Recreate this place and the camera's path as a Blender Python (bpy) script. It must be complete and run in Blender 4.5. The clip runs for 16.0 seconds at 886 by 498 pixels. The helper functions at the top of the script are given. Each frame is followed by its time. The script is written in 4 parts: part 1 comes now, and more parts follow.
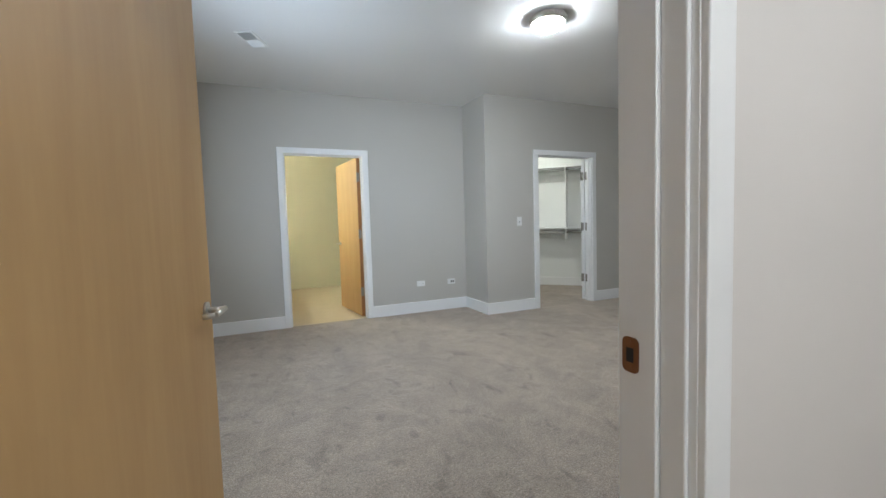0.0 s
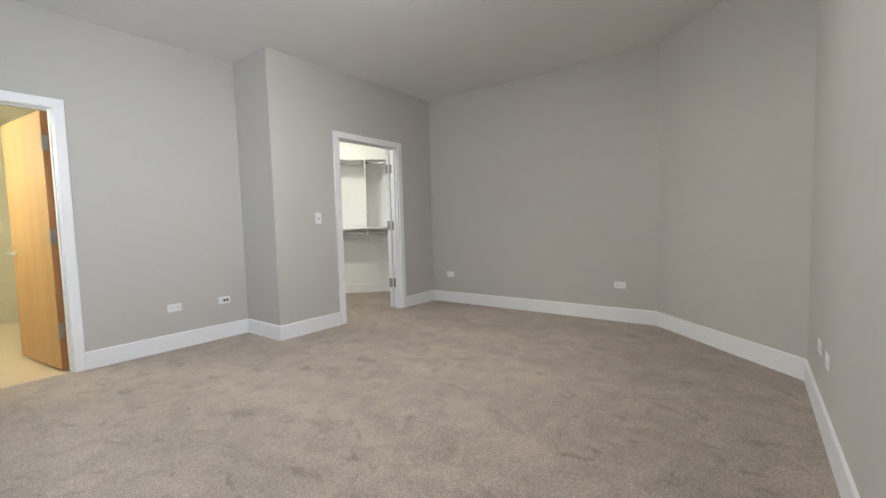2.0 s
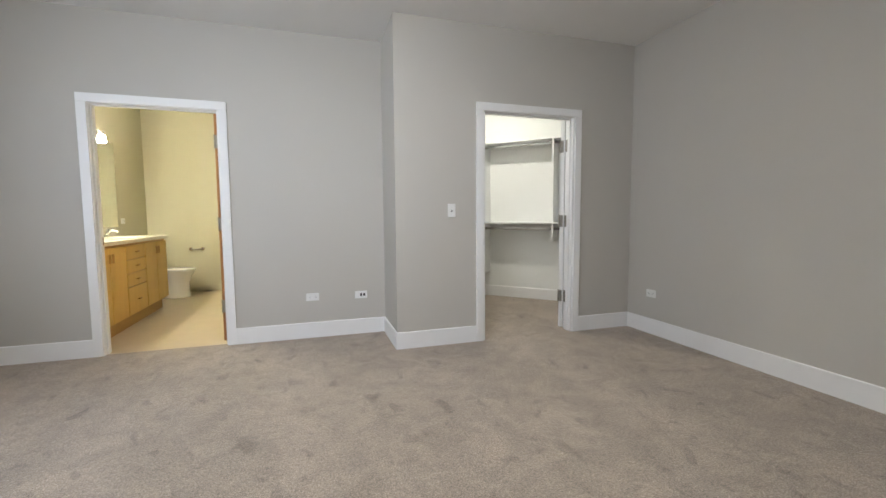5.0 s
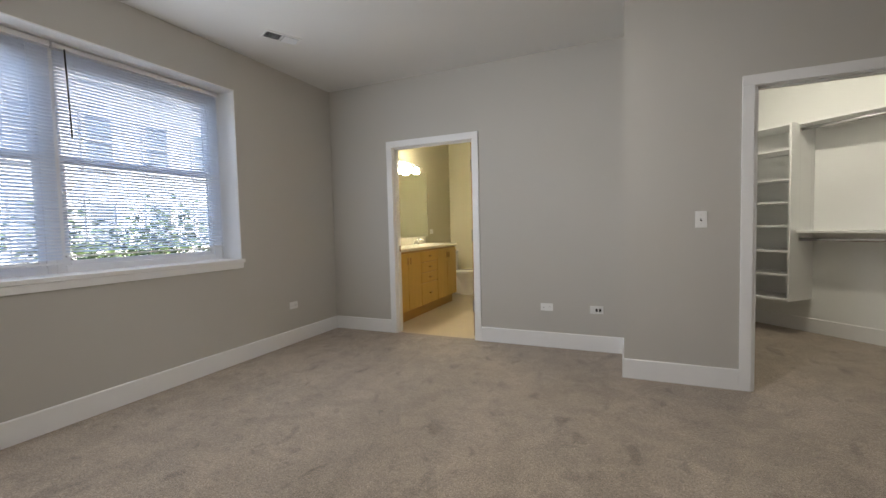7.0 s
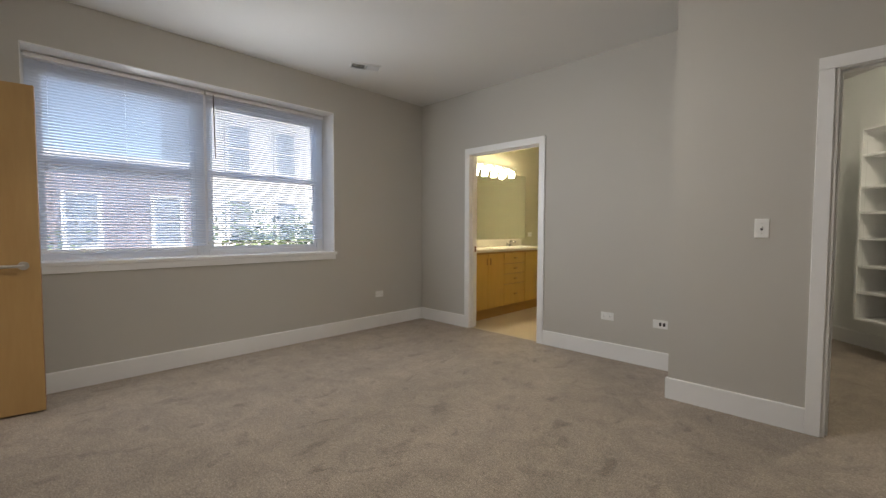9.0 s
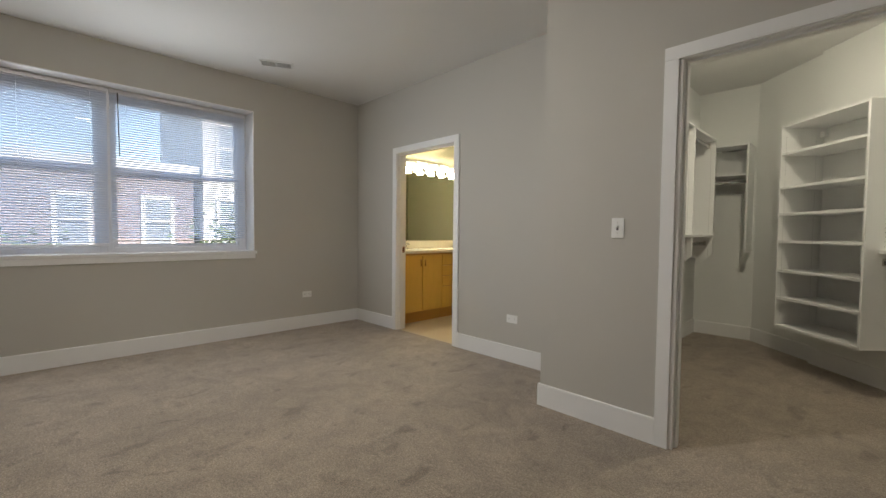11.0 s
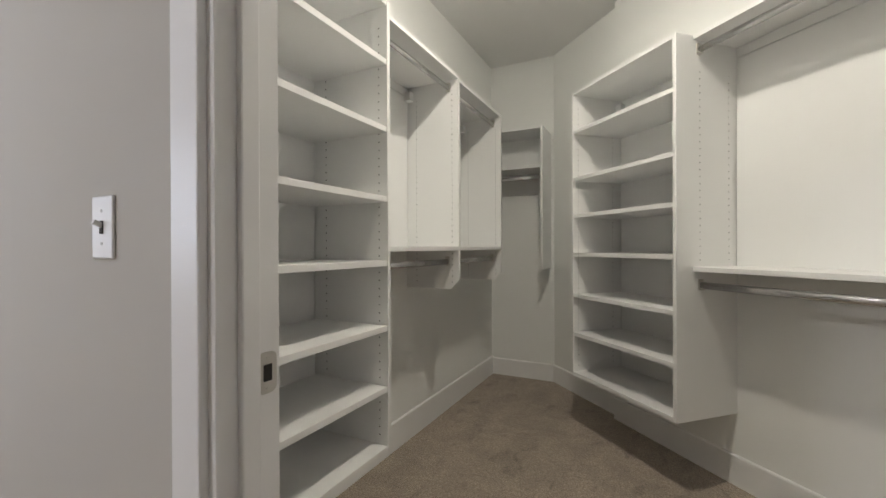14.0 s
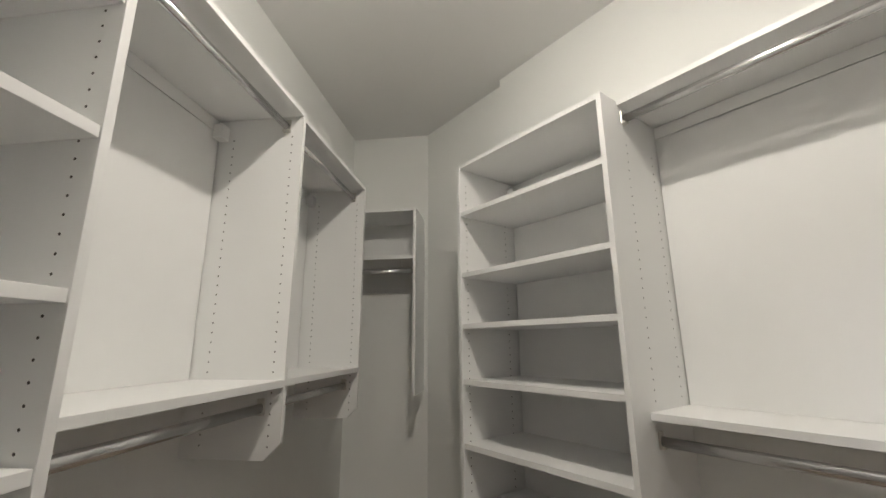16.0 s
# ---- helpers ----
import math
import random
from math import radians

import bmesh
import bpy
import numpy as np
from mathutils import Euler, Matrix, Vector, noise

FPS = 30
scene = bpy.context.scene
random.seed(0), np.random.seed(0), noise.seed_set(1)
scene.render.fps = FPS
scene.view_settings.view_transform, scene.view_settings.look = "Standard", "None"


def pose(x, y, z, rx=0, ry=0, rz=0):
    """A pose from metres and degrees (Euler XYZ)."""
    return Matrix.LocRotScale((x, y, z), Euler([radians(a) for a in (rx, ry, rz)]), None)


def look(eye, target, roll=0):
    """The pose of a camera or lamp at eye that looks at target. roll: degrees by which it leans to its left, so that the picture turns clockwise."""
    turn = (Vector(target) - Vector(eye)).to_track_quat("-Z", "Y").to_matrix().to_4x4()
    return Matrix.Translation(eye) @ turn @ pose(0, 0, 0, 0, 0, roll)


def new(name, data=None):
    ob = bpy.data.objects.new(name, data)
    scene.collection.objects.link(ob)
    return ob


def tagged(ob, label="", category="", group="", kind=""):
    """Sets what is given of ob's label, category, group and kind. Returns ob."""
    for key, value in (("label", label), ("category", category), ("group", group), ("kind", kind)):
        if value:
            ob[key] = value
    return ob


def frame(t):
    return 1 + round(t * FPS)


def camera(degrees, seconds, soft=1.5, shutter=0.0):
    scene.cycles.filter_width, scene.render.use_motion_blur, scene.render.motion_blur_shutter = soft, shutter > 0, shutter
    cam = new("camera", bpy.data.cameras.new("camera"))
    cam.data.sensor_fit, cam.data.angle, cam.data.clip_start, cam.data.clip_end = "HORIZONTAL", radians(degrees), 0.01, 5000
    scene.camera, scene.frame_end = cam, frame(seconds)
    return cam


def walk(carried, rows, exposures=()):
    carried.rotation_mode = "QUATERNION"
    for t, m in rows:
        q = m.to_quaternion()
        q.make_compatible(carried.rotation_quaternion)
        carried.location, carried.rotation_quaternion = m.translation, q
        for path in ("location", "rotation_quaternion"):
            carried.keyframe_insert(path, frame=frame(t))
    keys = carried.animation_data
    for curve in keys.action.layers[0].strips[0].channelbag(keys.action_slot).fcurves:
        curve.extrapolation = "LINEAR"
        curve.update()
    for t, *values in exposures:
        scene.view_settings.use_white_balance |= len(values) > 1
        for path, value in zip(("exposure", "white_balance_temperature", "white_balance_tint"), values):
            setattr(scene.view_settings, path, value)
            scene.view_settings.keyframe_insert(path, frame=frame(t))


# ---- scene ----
cam = camera(93.7, 16.0)
PATH = [
    (0, (0.19, 0.067, 1.187), (0.988, 1.896, 1.062), -1.7),
    (0.5, (0.256, 0.374, 1.173), (1.363, 2.033, 1.025), -1.5),
    (1, (0.341, 0.682, 1.151), (1.687, 2.154, 0.999), -1.7),
    (1.5, (0.413, 0.845, 1.120), (1.926, 2.145, 0.980), -1.7),
    (2, (0.609, 0.988, 1.106), (2.198, 2.196, 0.975), -1.6),
    (2.5, (0.76, 1.078, 1.12), (2.379, 2.246, 0.991), -1.6),
    (3, (1.021, 1.098, 1.115), (2.604, 2.314, 0.995), -1.5),
    (5.5, (2.309, 1.238, 1.138), (2.518, 3.222, 0.988), -0.6),
    (6, (2.44, 1.227, 1.148), (2.261, 3.214, 1.014), -0.9),
    (6.5, (2.598, 1.258, 1.152), (2.07, 3.184, 1.038), -1.2),
    (7, (2.818, 1.272, 1.17), (2.009, 3.098, 1.065), -1.4),
    (7.5, (3.056, 1.214, 1.169), (2.053, 2.941, 1.069), -1.3),
    (8, (3.296, 1.246, 1.159), (2.119, 2.86, 1.058), -0.8),
    (8.5, (3.478, 1.377, 1.161), (2.129, 2.85, 1.061), -0.2),
    (11, (4.296, 2.262, 1.141), (2.87, 3.661, 1.064), 0.6),
    (11.5, (4.41, 2.605, 1.129), (3.285, 4.257, 1.045), 0.3),
    (12, (4.468, 2.932, 1.113), (3.586, 4.725, 1.029), 0.1),
    (12.5, (4.448, 3.298, 1.134), (3.682, 5.143, 1.049), -0.1),
    (13, (4.415, 3.653, 1.136), (3.652, 5.5, 1.047), -0.0),
    (13.5, (4.334, 3.959, 1.132), (3.506, 5.778, 1.064), -0.2),
    (14, (4.193, 4.252, 1.14), (3.291, 6.037, 1.135), -0.2),
    (14.5, (4.072, 4.482, 1.155), (3.138, 6.247, 1.261), 0.1),
    (15, (3.991, 4.732, 1.213), (3.100, 6.505, 1.469), 0.1),
    (15.5, (3.942, 4.897, 1.247), (3.247, 6.726, 1.663), 0.5),
    (16, (3.91, 5.052, 1.255), (3.66, 6.985, 1.704), -0.4),
]
EXPOSURES = [(0, 3.65, 5650, 6), (1, 3.93, 5900, 8), (2.5, 4.0, 6050, 11), (5.5, 3.85, 6050, 11), (7, 3.28, 6450, 12), (8.5, 3.16, 6750, 12), (11, 3.18, 6800, 10), (12.2, 3.65, 6250, 8), (13, 3.62, 6200, 9), (14, 3.6, 6250, 15), (16, 3.45, 6200, 17)]
walk(cam, [(t, look(eye, target, roll)) for t, eye, target, roll in PATH], EXPOSURES)

# ---- world and sun ----
world = bpy.data.worlds.new("world")
scene.world = world
world.use_nodes = True
wn = world.node_tree.nodes
sky = wn.new("ShaderNodeTexSky")
sky.sky_type, sky.sun_disc = "NISHITA", False
sky.sun_elevation, sky.sun_rotation = radians(42), radians(70)
wn["Background"].inputs["Strength"].default_value = 0.08
world.node_tree.links.new(sky.outputs[0], wn["Background"].inputs["Color"])
sun = new("sun", bpy.data.lights.new("sun", "SUN"))
sun.data.energy, sun.data.angle, sun.data.color = 2.2, radians(0.5), (1.0, 0.95, 0.86)
sun.matrix_world = look((20, 7, 19), (0, 0, 0))

# lamps added in the window's opening for daylight, aimed up, along the room, down
def window_fill(x, y, z, toward, width, height, power, spread):
    lamp = new("window_fill_lamp", bpy.data.lights.new("window_fill_lamp", "AREA"))
    lamp.data.shape, lamp.data.size, lamp.data.size_y = "RECTANGLE", width, height
    lamp.data.energy, lamp.data.color, lamp.data.spread = power, (0.88, 0.94, 1.0), radians(spread)
    lamp.matrix_world = look((x, y, z), (x + toward[0], y + toward[1], z + toward[2]))


window_fill(-0.42, 2.77, 1.45, (1.0, 0.0, 1.15), 1.8, 0.3, 0.4, 95)
window_fill(-0.42, 2.10, 1.67, (0.62, 0.79, 0.03), 0.26, 1.4, 0.8, 85)
window_fill(-0.42, 2.77, 2.34, (0.5, 0.0, -0.86), 2.2, 0.1, 0.45, 80)

BED_LAMP, CLOSET_LAMP, HALL_LAMP, VANITY_LAMP = 18.5, 58.0, 9.0, 14.0


# ---- materials ----
def mat(name, color, rough=0.6, metal=0.0, vary=0.06, scale=3.0, bump=0.0, bump_scale=200.0, fine=0.0, spec=0.5):
    """A painted or plain surface: blotches at one scale, grain at another, and fine relief."""
    m = bpy.data.materials.new(name)
    m.use_nodes = True
    nt = m.node_tree
    b = nt.nodes["Principled BSDF"]
    b.inputs["Roughness"].default_value, b.inputs["Metallic"].default_value = rough, metal
    b.inputs["Specular IOR Level"].default_value = spec
    co = nt.nodes.new("ShaderNodeTexCoord")
    n1 = nt.nodes.new("ShaderNodeTexNoise")
    n1.inputs["Scale"].default_value, n1.inputs["Detail"].default_value = scale, 5
    n2 = nt.nodes.new("ShaderNodeTexNoise")
    n2.inputs["Scale"].default_value, n2.inputs["Detail"].default_value = bump_scale, 3
    mix = nt.nodes.new("ShaderNodeMix")
    mix.data_type = "RGBA"
    mix.inputs[6].default_value = (*[c * (1 - vary) for c in color], 1)
    mix.inputs[7].default_value = (*[min(1, c * (1 + vary)) for c in color], 1)
    fac = nt.nodes.new("ShaderNodeMath")
    fac.operation = "MULTIPLY_ADD"
    fac.inputs[1].default_value = fine
    nt.links.new(co.outputs["Object"], n1.inputs["Vector"])
    nt.links.new(co.outputs["Object"], n2.inputs["Vector"])
    sub = nt.nodes.new("ShaderNodeMath")
    sub.operation = "SUBTRACT"
    sub.inputs[1].default_value = 0.5
    nt.links.new(n2.outputs["Fac"], sub.inputs[0])
    nt.links.new(sub.outputs[0], fac.inputs[0])
    nt.links.new(n1.outputs["Fac"], fac.inputs[2])
    nt.links.new(fac.outputs[0], mix.inputs[0])
    nt.links.new(mix.outputs[2], b.inputs["Base Color"])
    if bump:
        bp = nt.nodes.new("ShaderNodeBump")
        bp.inputs["Strength"].default_value, bp.inputs["Distance"].default_value = bump, 0.002
        nt.links.new(n2.outputs["Fac"], bp.inputs["Height"])
        nt.links.new(bp.outputs[0], b.inputs["Normal"])
    return m


def wood(name, light, dark, along="Z", rough=0.4, fine=60.0):
    """Sliced veneer: cathedral figure stretched along one axis, with fine pores."""
    m = bpy.data.materials.new(name)
    m.use_nodes = True
    nt = m.node_tree
    b = nt.nodes["Principled BSDF"]
    b.inputs["Roughness"].default_value = rough
    co = nt.nodes.new("ShaderNodeTexCoord")
    mp = nt.nodes.new("ShaderNodeMapping")
    st = {"X": (0.12, 1, 1), "Y": (1, 0.12, 1), "Z": (1, 1, 0.12)}[along]
    mp.inputs["Scale"].default_value = st
    n1 = nt.nodes.new("ShaderNodeTexNoise")
    n1.inputs["Scale"].default_value, n1.inputs["Detail"].default_value, n1.inputs["Distortion"].default_value = 7, 6, 0.6
    n2 = nt.nodes.new("ShaderNodeTexNoise")
    n2.inputs["Scale"].default_value, n2.inputs["Detail"].default_value = fine, 4
    add = nt.nodes.new("ShaderNodeMath")
    add.operation = "MULTIPLY_ADD"
    add.inputs[1].default_value = 0.35
    ramp = nt.nodes.new("ShaderNodeValToRGB")
    ramp.color_ramp.elements[0].position, ramp.color_ramp.elements[0].color = 0.42, (*dark, 1)
    ramp.color_ramp.elements[1].position, ramp.color_ramp.elements[1].color = 0.95, (*light, 1)
    nt.links.new(co.outputs["Object"], mp.inputs["Vector"])
    nt.links.new(mp.outputs[0], n1.inputs["Vector"])
    nt.links.new(mp.outputs[0], n2.inputs["Vector"])
    nt.links.new(n2.outputs["Fac"], add.inputs[0])
    nt.links.new(n1.outputs["Fac"], add.inputs[2])
    nt.links.new(add.outputs[0], ramp.inputs[0])
    nt.links.new(ramp.outputs[0], b.inputs["Base Color"])
    return m


def carpet_mat():
    """Cut-pile carpet: tuft grain, and patches where the pile has been brushed the other way."""
    m = bpy.data.materials.new("carpet")
    m.use_nodes = True
    nt = m.node_tree
    b = nt.nodes["Principled BSDF"]
    b.inputs["Roughness"].default_value = 0.95
    b.inputs["Specular IOR Level"].default_value = 0.1
    b.inputs["Sheen Weight"].default_value = 0.25
    b.inputs["Sheen Roughness"].default_value = 0.6
    co = nt.nodes.new("ShaderNodeTexCoord")

    def noise_node(scale, detail, distort=0.0, rough=0.5, stretch=None, turn=0.0):
        n = nt.nodes.new("ShaderNodeTexNoise")
        n.inputs["Scale"].default_value, n.inputs["Detail"].default_value = scale, detail
        n.inputs["Distortion"].default_value, n.inputs["Roughness"].default_value = distort, rough
        mp = nt.nodes.new("ShaderNodeMapping")
        mp.inputs["Scale"].default_value = stretch or (1, 1, 1)
        mp.inputs["Rotation"].default_value = (0, 0, radians(turn))
        nt.links.new(co.outputs["Object"], mp.inputs["Vector"])
        nt.links.new(mp.outputs[0], n.inputs["Vector"])
        return n

    def ramp(src, a, ca, z, cz):
        r = nt.nodes.new("ShaderNodeValToRGB")
        r.color_ramp.elements[0].position, r.color_ramp.elements[0].color = a, (ca, ca, ca, 1)
        r.color_ramp.elements[1].position, r.color_ramp.elements[1].color = z, (cz, cz, cz, 1)
        nt.links.new(src, r.inputs[0])
        return r.outputs[0]

    def times(a, c):
        x = nt.nodes.new("ShaderNodeMix")
        x.data_type, x.blend_type = "RGBA", "MULTIPLY"
        x.inputs[0].default_value = 1
        nt.links.new(a, x.inputs[6])
        nt.links.new(c, x.inputs[7])
        return x.outputs[2]

    # lanes of the vacuum cleaner, brushed patches, scattered foot marks, pile clumps, tufts
    lanes = ramp(noise_node(2.4, 2, 0.3, 0.5, (1, 0.28, 1), 24).outputs["Fac"], 0.40, 0.94, 0.60, 1.05)
    patches = ramp(noise_node(5.5, 4, 0.9, 0.6).outputs["Fac"], 0.36, 0.88, 0.62, 1.09)
    marks = ramp(noise_node(8.5, 2, 0.5, 0.45, (1, 0.55, 1), -35).outputs["Fac"], 0.31, 0.76, 0.37, 1.0)
    scuffs = ramp(noise_node(15, 3, 0.6, 0.5, (0.6, 1, 1), 10).outputs["Fac"], 0.29, 0.82, 0.38, 1.0)
    tuft = noise_node(140, 3, 0, 0.75)
    clump = noise_node(55, 4, 0.3, 0.7)
    g1 = ramp(tuft.outputs["Fac"], 0.34, 0.50, 0.66, 1.44)
    g2 = ramp(clump.outputs["Fac"], 0.3, 0.74, 0.7, 1.2)
    base = nt.nodes.new("ShaderNodeRGB")
    base.outputs[0].default_value = (0.385, 0.318, 0.252, 1)
    c = base.outputs[0]
    for layer in (lanes, patches, marks, scuffs, g1, g2):
        c = times(c, layer)
    nt.links.new(c, b.inputs["Base Color"])
    bp = nt.nodes.new("ShaderNodeBump")
    bp.inputs["Strength"].default_value, bp.inputs["Distance"].default_value = 0.8, 0.006
    mixh = nt.nodes.new("ShaderNodeMath")
    mixh.operation = "ADD"
    nt.links.new(tuft.outputs["Fac"], mixh.inputs[0])
    nt.links.new(clump.outputs["Fac"], mixh.inputs[1])
    nt.links.new(mixh.outputs[0], bp.inputs["Height"])
    nt.links.new(bp.outputs[0], b.inputs["Normal"])
    return m


def glow(name, color, strength):
    m = bpy.data.materials.new(name)
    m.use_nodes = True
    b = m.node_tree.nodes["Principled BSDF"]
    b.inputs["Base Color"].default_value = (0.9, 0.9, 0.88, 1)
    b.inputs["Emission Color"].default_value = (*color, 1)
    b.inputs["Emission Strength"].default_value = strength
    return m


def glass_mat(name):
    m = bpy.data.materials.new(name)
    m.use_nodes = True
    b = m.node_tree.nodes["Principled BSDF"]
    b.inputs["Transmission Weight"].default_value = 1
    b.inputs["Roughness"].default_value, b.inputs["IOR"].default_value = 0.0, 1.45
    return m


def slat_mat():
    m = mat("blind_slat", (0.86, 0.875, 0.90), 0.45, vary=0.02)
    nt = m.node_tree
    b, out = nt.nodes["Principled BSDF"], nt.nodes["Material Output"]
    tr = nt.nodes.new("ShaderNodeBsdfTranslucent")
    tr.inputs["Color"].default_value = (0.86, 0.91, 1.0, 1)
    mx = nt.nodes.new("ShaderNodeMixShader")
    mx.inputs[0].default_value = 0.8
    nt.links.new(b.outputs[0], mx.inputs[1])
    nt.links.new(tr.outputs[0], mx.inputs[2])
    nt.links.new(mx.outputs[0], out.inputs["Surface"])
    return m


M_WALL = mat("grey_wall_paint", (0.54, 0.52, 0.478), 0.75, vary=0.025, scale=1.2, bump=0.12, bump_scale=350, spec=0.25)
M_WHITE_WALL = mat("white_wall_paint", (0.85, 0.86, 0.84), 0.75, vary=0.02, scale=1.5, bump=0.1, bump_scale=350, spec=0.25)
M_HALL = mat("cream_wall_paint", (0.72, 0.685, 0.65), 0.7, vary=0.03, scale=1.5, bump=0.1, bump_scale=350, spec=0.25)
# the same grey paint with the vanity lamps' yellow put into its colour
M_BATH = mat("lamplit_grey_wall_paint", (0.55, 0.52, 0.38), 0.7, vary=0.03, scale=1.5, bump=0.1, bump_scale=350, spec=0.25)
M_CEIL = mat("ceiling_paint", (0.80, 0.795, 0.78), 0.85, vary=0.02, scale=1.0, bump=0.1, bump_scale=300, spec=0.2)
M_TRIM = mat("white_trim_paint", (0.87, 0.87, 0.865), 0.35, vary=0.02, scale=6, bump=0.04, bump_scale=60)
M_MELAMINE = mat("white_melamine", (0.86, 0.865, 0.855), 0.42, vary=0.015, scale=5, bump=0.03, bump_scale=400)
M_HOLE = mat("pin_hole", (0.08, 0.075, 0.07), 0.8)
M_GAP = mat("dark_gap", (0.05, 0.045, 0.04), 0.8)
M_MAPLE = wood("maple_veneer", (0.515, 0.330, 0.137), (0.43, 0.262, 0.10), "Z", 0.5)
M_MAPLE_EDGE = wood("maple_edge", (0.45, 0.22, 0.08), (0.30, 0.13, 0.045), "Z")
M_VANITY = wood("vanity_maple", (0.67, 0.44, 0.10), (0.58, 0.37, 0.075), "Z", 0.35)
M_VANITY_DARK = wood("vanity_gap_shade_and_trim", (0.50, 0.30, 0.08), (0.40, 0.23, 0.06), "Y")
M_NICKEL = mat("satin_nickel", (0.62, 0.60, 0.56), 0.32, 1.0, vary=0.05, scale=30)
M_HINGE = mat("aged_nickel_hinge", (0.36, 0.34, 0.31), 0.42, 1.0, vary=0.1, scale=40)
M_CHROME = mat("chrome", (0.68, 0.68, 0.68), 0.24, 1.0, vary=0.03, scale=20)
M_BRONZE = mat("bronze_plate", (0.26, 0.13, 0.07), 0.4, 0.9, vary=0.15, scale=40)
M_DARK = mat("dark_recess", (0.02, 0.018, 0.016), 0.7)
M_PLASTIC = mat("white_plastic", (0.84, 0.84, 0.82), 0.3, vary=0.01)
M_COUNTER = mat("cream_cultured_marble", (0.80, 0.76, 0.64), 0.2, vary=0.06, scale=9)
M_PORCELAIN = mat("white_porcelain", (0.85, 0.84, 0.80), 0.1, vary=0.01)
M_BATHFLOOR = mat("beige_floor_tile", (0.62, 0.52, 0.36), 0.3, vary=0.08, scale=6, bump=0.05, bump_scale=40)
M_SHOWER = mat("olive_shower_tile", (0.25, 0.25, 0.15), 0.3, vary=0.12, scale=5, bump=0.1, bump_scale=25)
M_MIRROR = mat("mirror_silver", (0.80, 0.84, 0.80), 0.02, 1.0, vary=0.0)
M_VINYL = mat("white_window_vinyl", (0.88, 0.88, 0.90), 0.4, vary=0.02)
M_SLAT = slat_mat()
M_GLASS = glass_mat("window_glass")
M_CARPET = carpet_mat()
M_DOME = glow("lit_frosted_dome", (1.0, 0.97, 0.92), BED_LAMP)
M_DOME_CLOSET = glow("lit_frosted_dome_closet", (1.0, 0.93, 0.76), CLOSET_LAMP)
M_DOME_HALL = glow("lit_frosted_dome_hall", (1.0, 0.96, 0.90), HALL_LAMP)
M_BULB = glow("lit_bell_shade", (1.0, 0.89, 0.64), VANITY_LAMP)
# brick greyed, render and far panes paled: outdoor haze put into their colours
M_BRICK = mat("hazed_red_brick", (0.20, 0.165, 0.175), 0.85, vary=0.2, scale=4, bump=0.3, bump_scale=30)
M_STONE = mat("hazed_pale_render", (0.58, 0.57, 0.55), 0.85, vary=0.1, scale=2, bump=0.2, bump_scale=30)
M_ASPHALT = mat("asphalt", (0.06, 0.06, 0.062), 0.9, vary=0.2, scale=3, bump=0.4, bump_scale=80)
M_LEAF = mat("tree_leaf", (0.07, 0.11, 0.035), 0.6, vary=0.35, scale=4)
M_BARK = mat("tree_bark", (0.12, 0.09, 0.06), 0.9, vary=0.25, scale=8, bump=0.6, bump_scale=40)
M_PANE_DARK = mat("hazed_far_glass", (0.20, 0.22, 0.25), 0.2, vary=0.1)


# ---- mesh helpers ----
def box(bm, x0, y0, z0, x1, y1, z1, bevel=0.0, m=None, index=0):
    """Adds a box, with softened edges if a bevel is given."""
    res = bmesh.ops.create_cube(bm, size=1)
    vs = res["verts"]
    for v in vs:
        v.co = Vector(((x0 + x1) / 2 + v.co.x * abs(x1 - x0), (y0 + y1) / 2 + v.co.y * abs(y1 - y0), (z0 + z1) / 2 + v.co.z * abs(z1 - z0)))
    faces = list({f for v in vs for f in v.link_faces})
    for f in faces:
        f.material_index = index
    if bevel:
        edges = list({e for v in vs for e in v.link_edges})
        out = bmesh.ops.bevel(bm, geom=edges, offset=bevel, segments=2, profile=0.5, affect="EDGES")
        vs = list({v for f in out["faces"] for v in f.verts} | {v for v in vs if v.is_valid})
    if m is not None:
        for v in vs:
            v.co = m @ v.co
    return vs


def rod(bm, a, b, r, seg=16, r2=None, caps=True):
    """Adds a round bar from a to b."""
    a, b = Vector(a), Vector(b)
    d = b - a
    res = bmesh.ops.create_cone(bm, cap_ends=caps, segments=seg, radius1=r, radius2=r if r2 is None else r2, depth=d.length)
    m = Matrix.Translation((a + b) / 2) @ d.to_track_quat("Z", "Y").to_matrix().to_4x4()
    for v in res["verts"]:
        v.co = m @ v.co
    for f in {f for v in res["verts"] for f in v.link_faces}:
        f.smooth = len(f.verts) == 4
    return res["verts"]


def lathe(bm, profile, seg=32, m=None):
    """Turns a profile of (radius, height) about z."""
    rings = []
    for r, z in profile:
        if r < 1e-6:
            rings.append([bm.verts.new((0, 0, z))])
        else:
            rings.append([bm.verts.new((r * math.cos(2 * math.pi * k / seg), r * math.sin(2 * math.pi * k / seg), z)) for k in range(seg)])
    for a, b in zip(rings, rings[1:]):
        for k in range(seg):
            n = (k + 1) % seg
            if len(a) == 1 and len(b) == 1:
                continue
            if len(a) == 1:
                f = bm.faces.new((a[0], b[n], b[k]))
            elif len(b) == 1:
                f = bm.faces.new((a[k], a[n], b[0]))
            else:
                f = bm.faces.new((a[k], a[n], b[n], b[k]))
            f.smooth = True
    if m is not None:
        for ring in rings:
            for v in ring:
                v.co = m @ v.co
    bmesh.ops.recalc_face_normals(bm, faces=bm.faces)


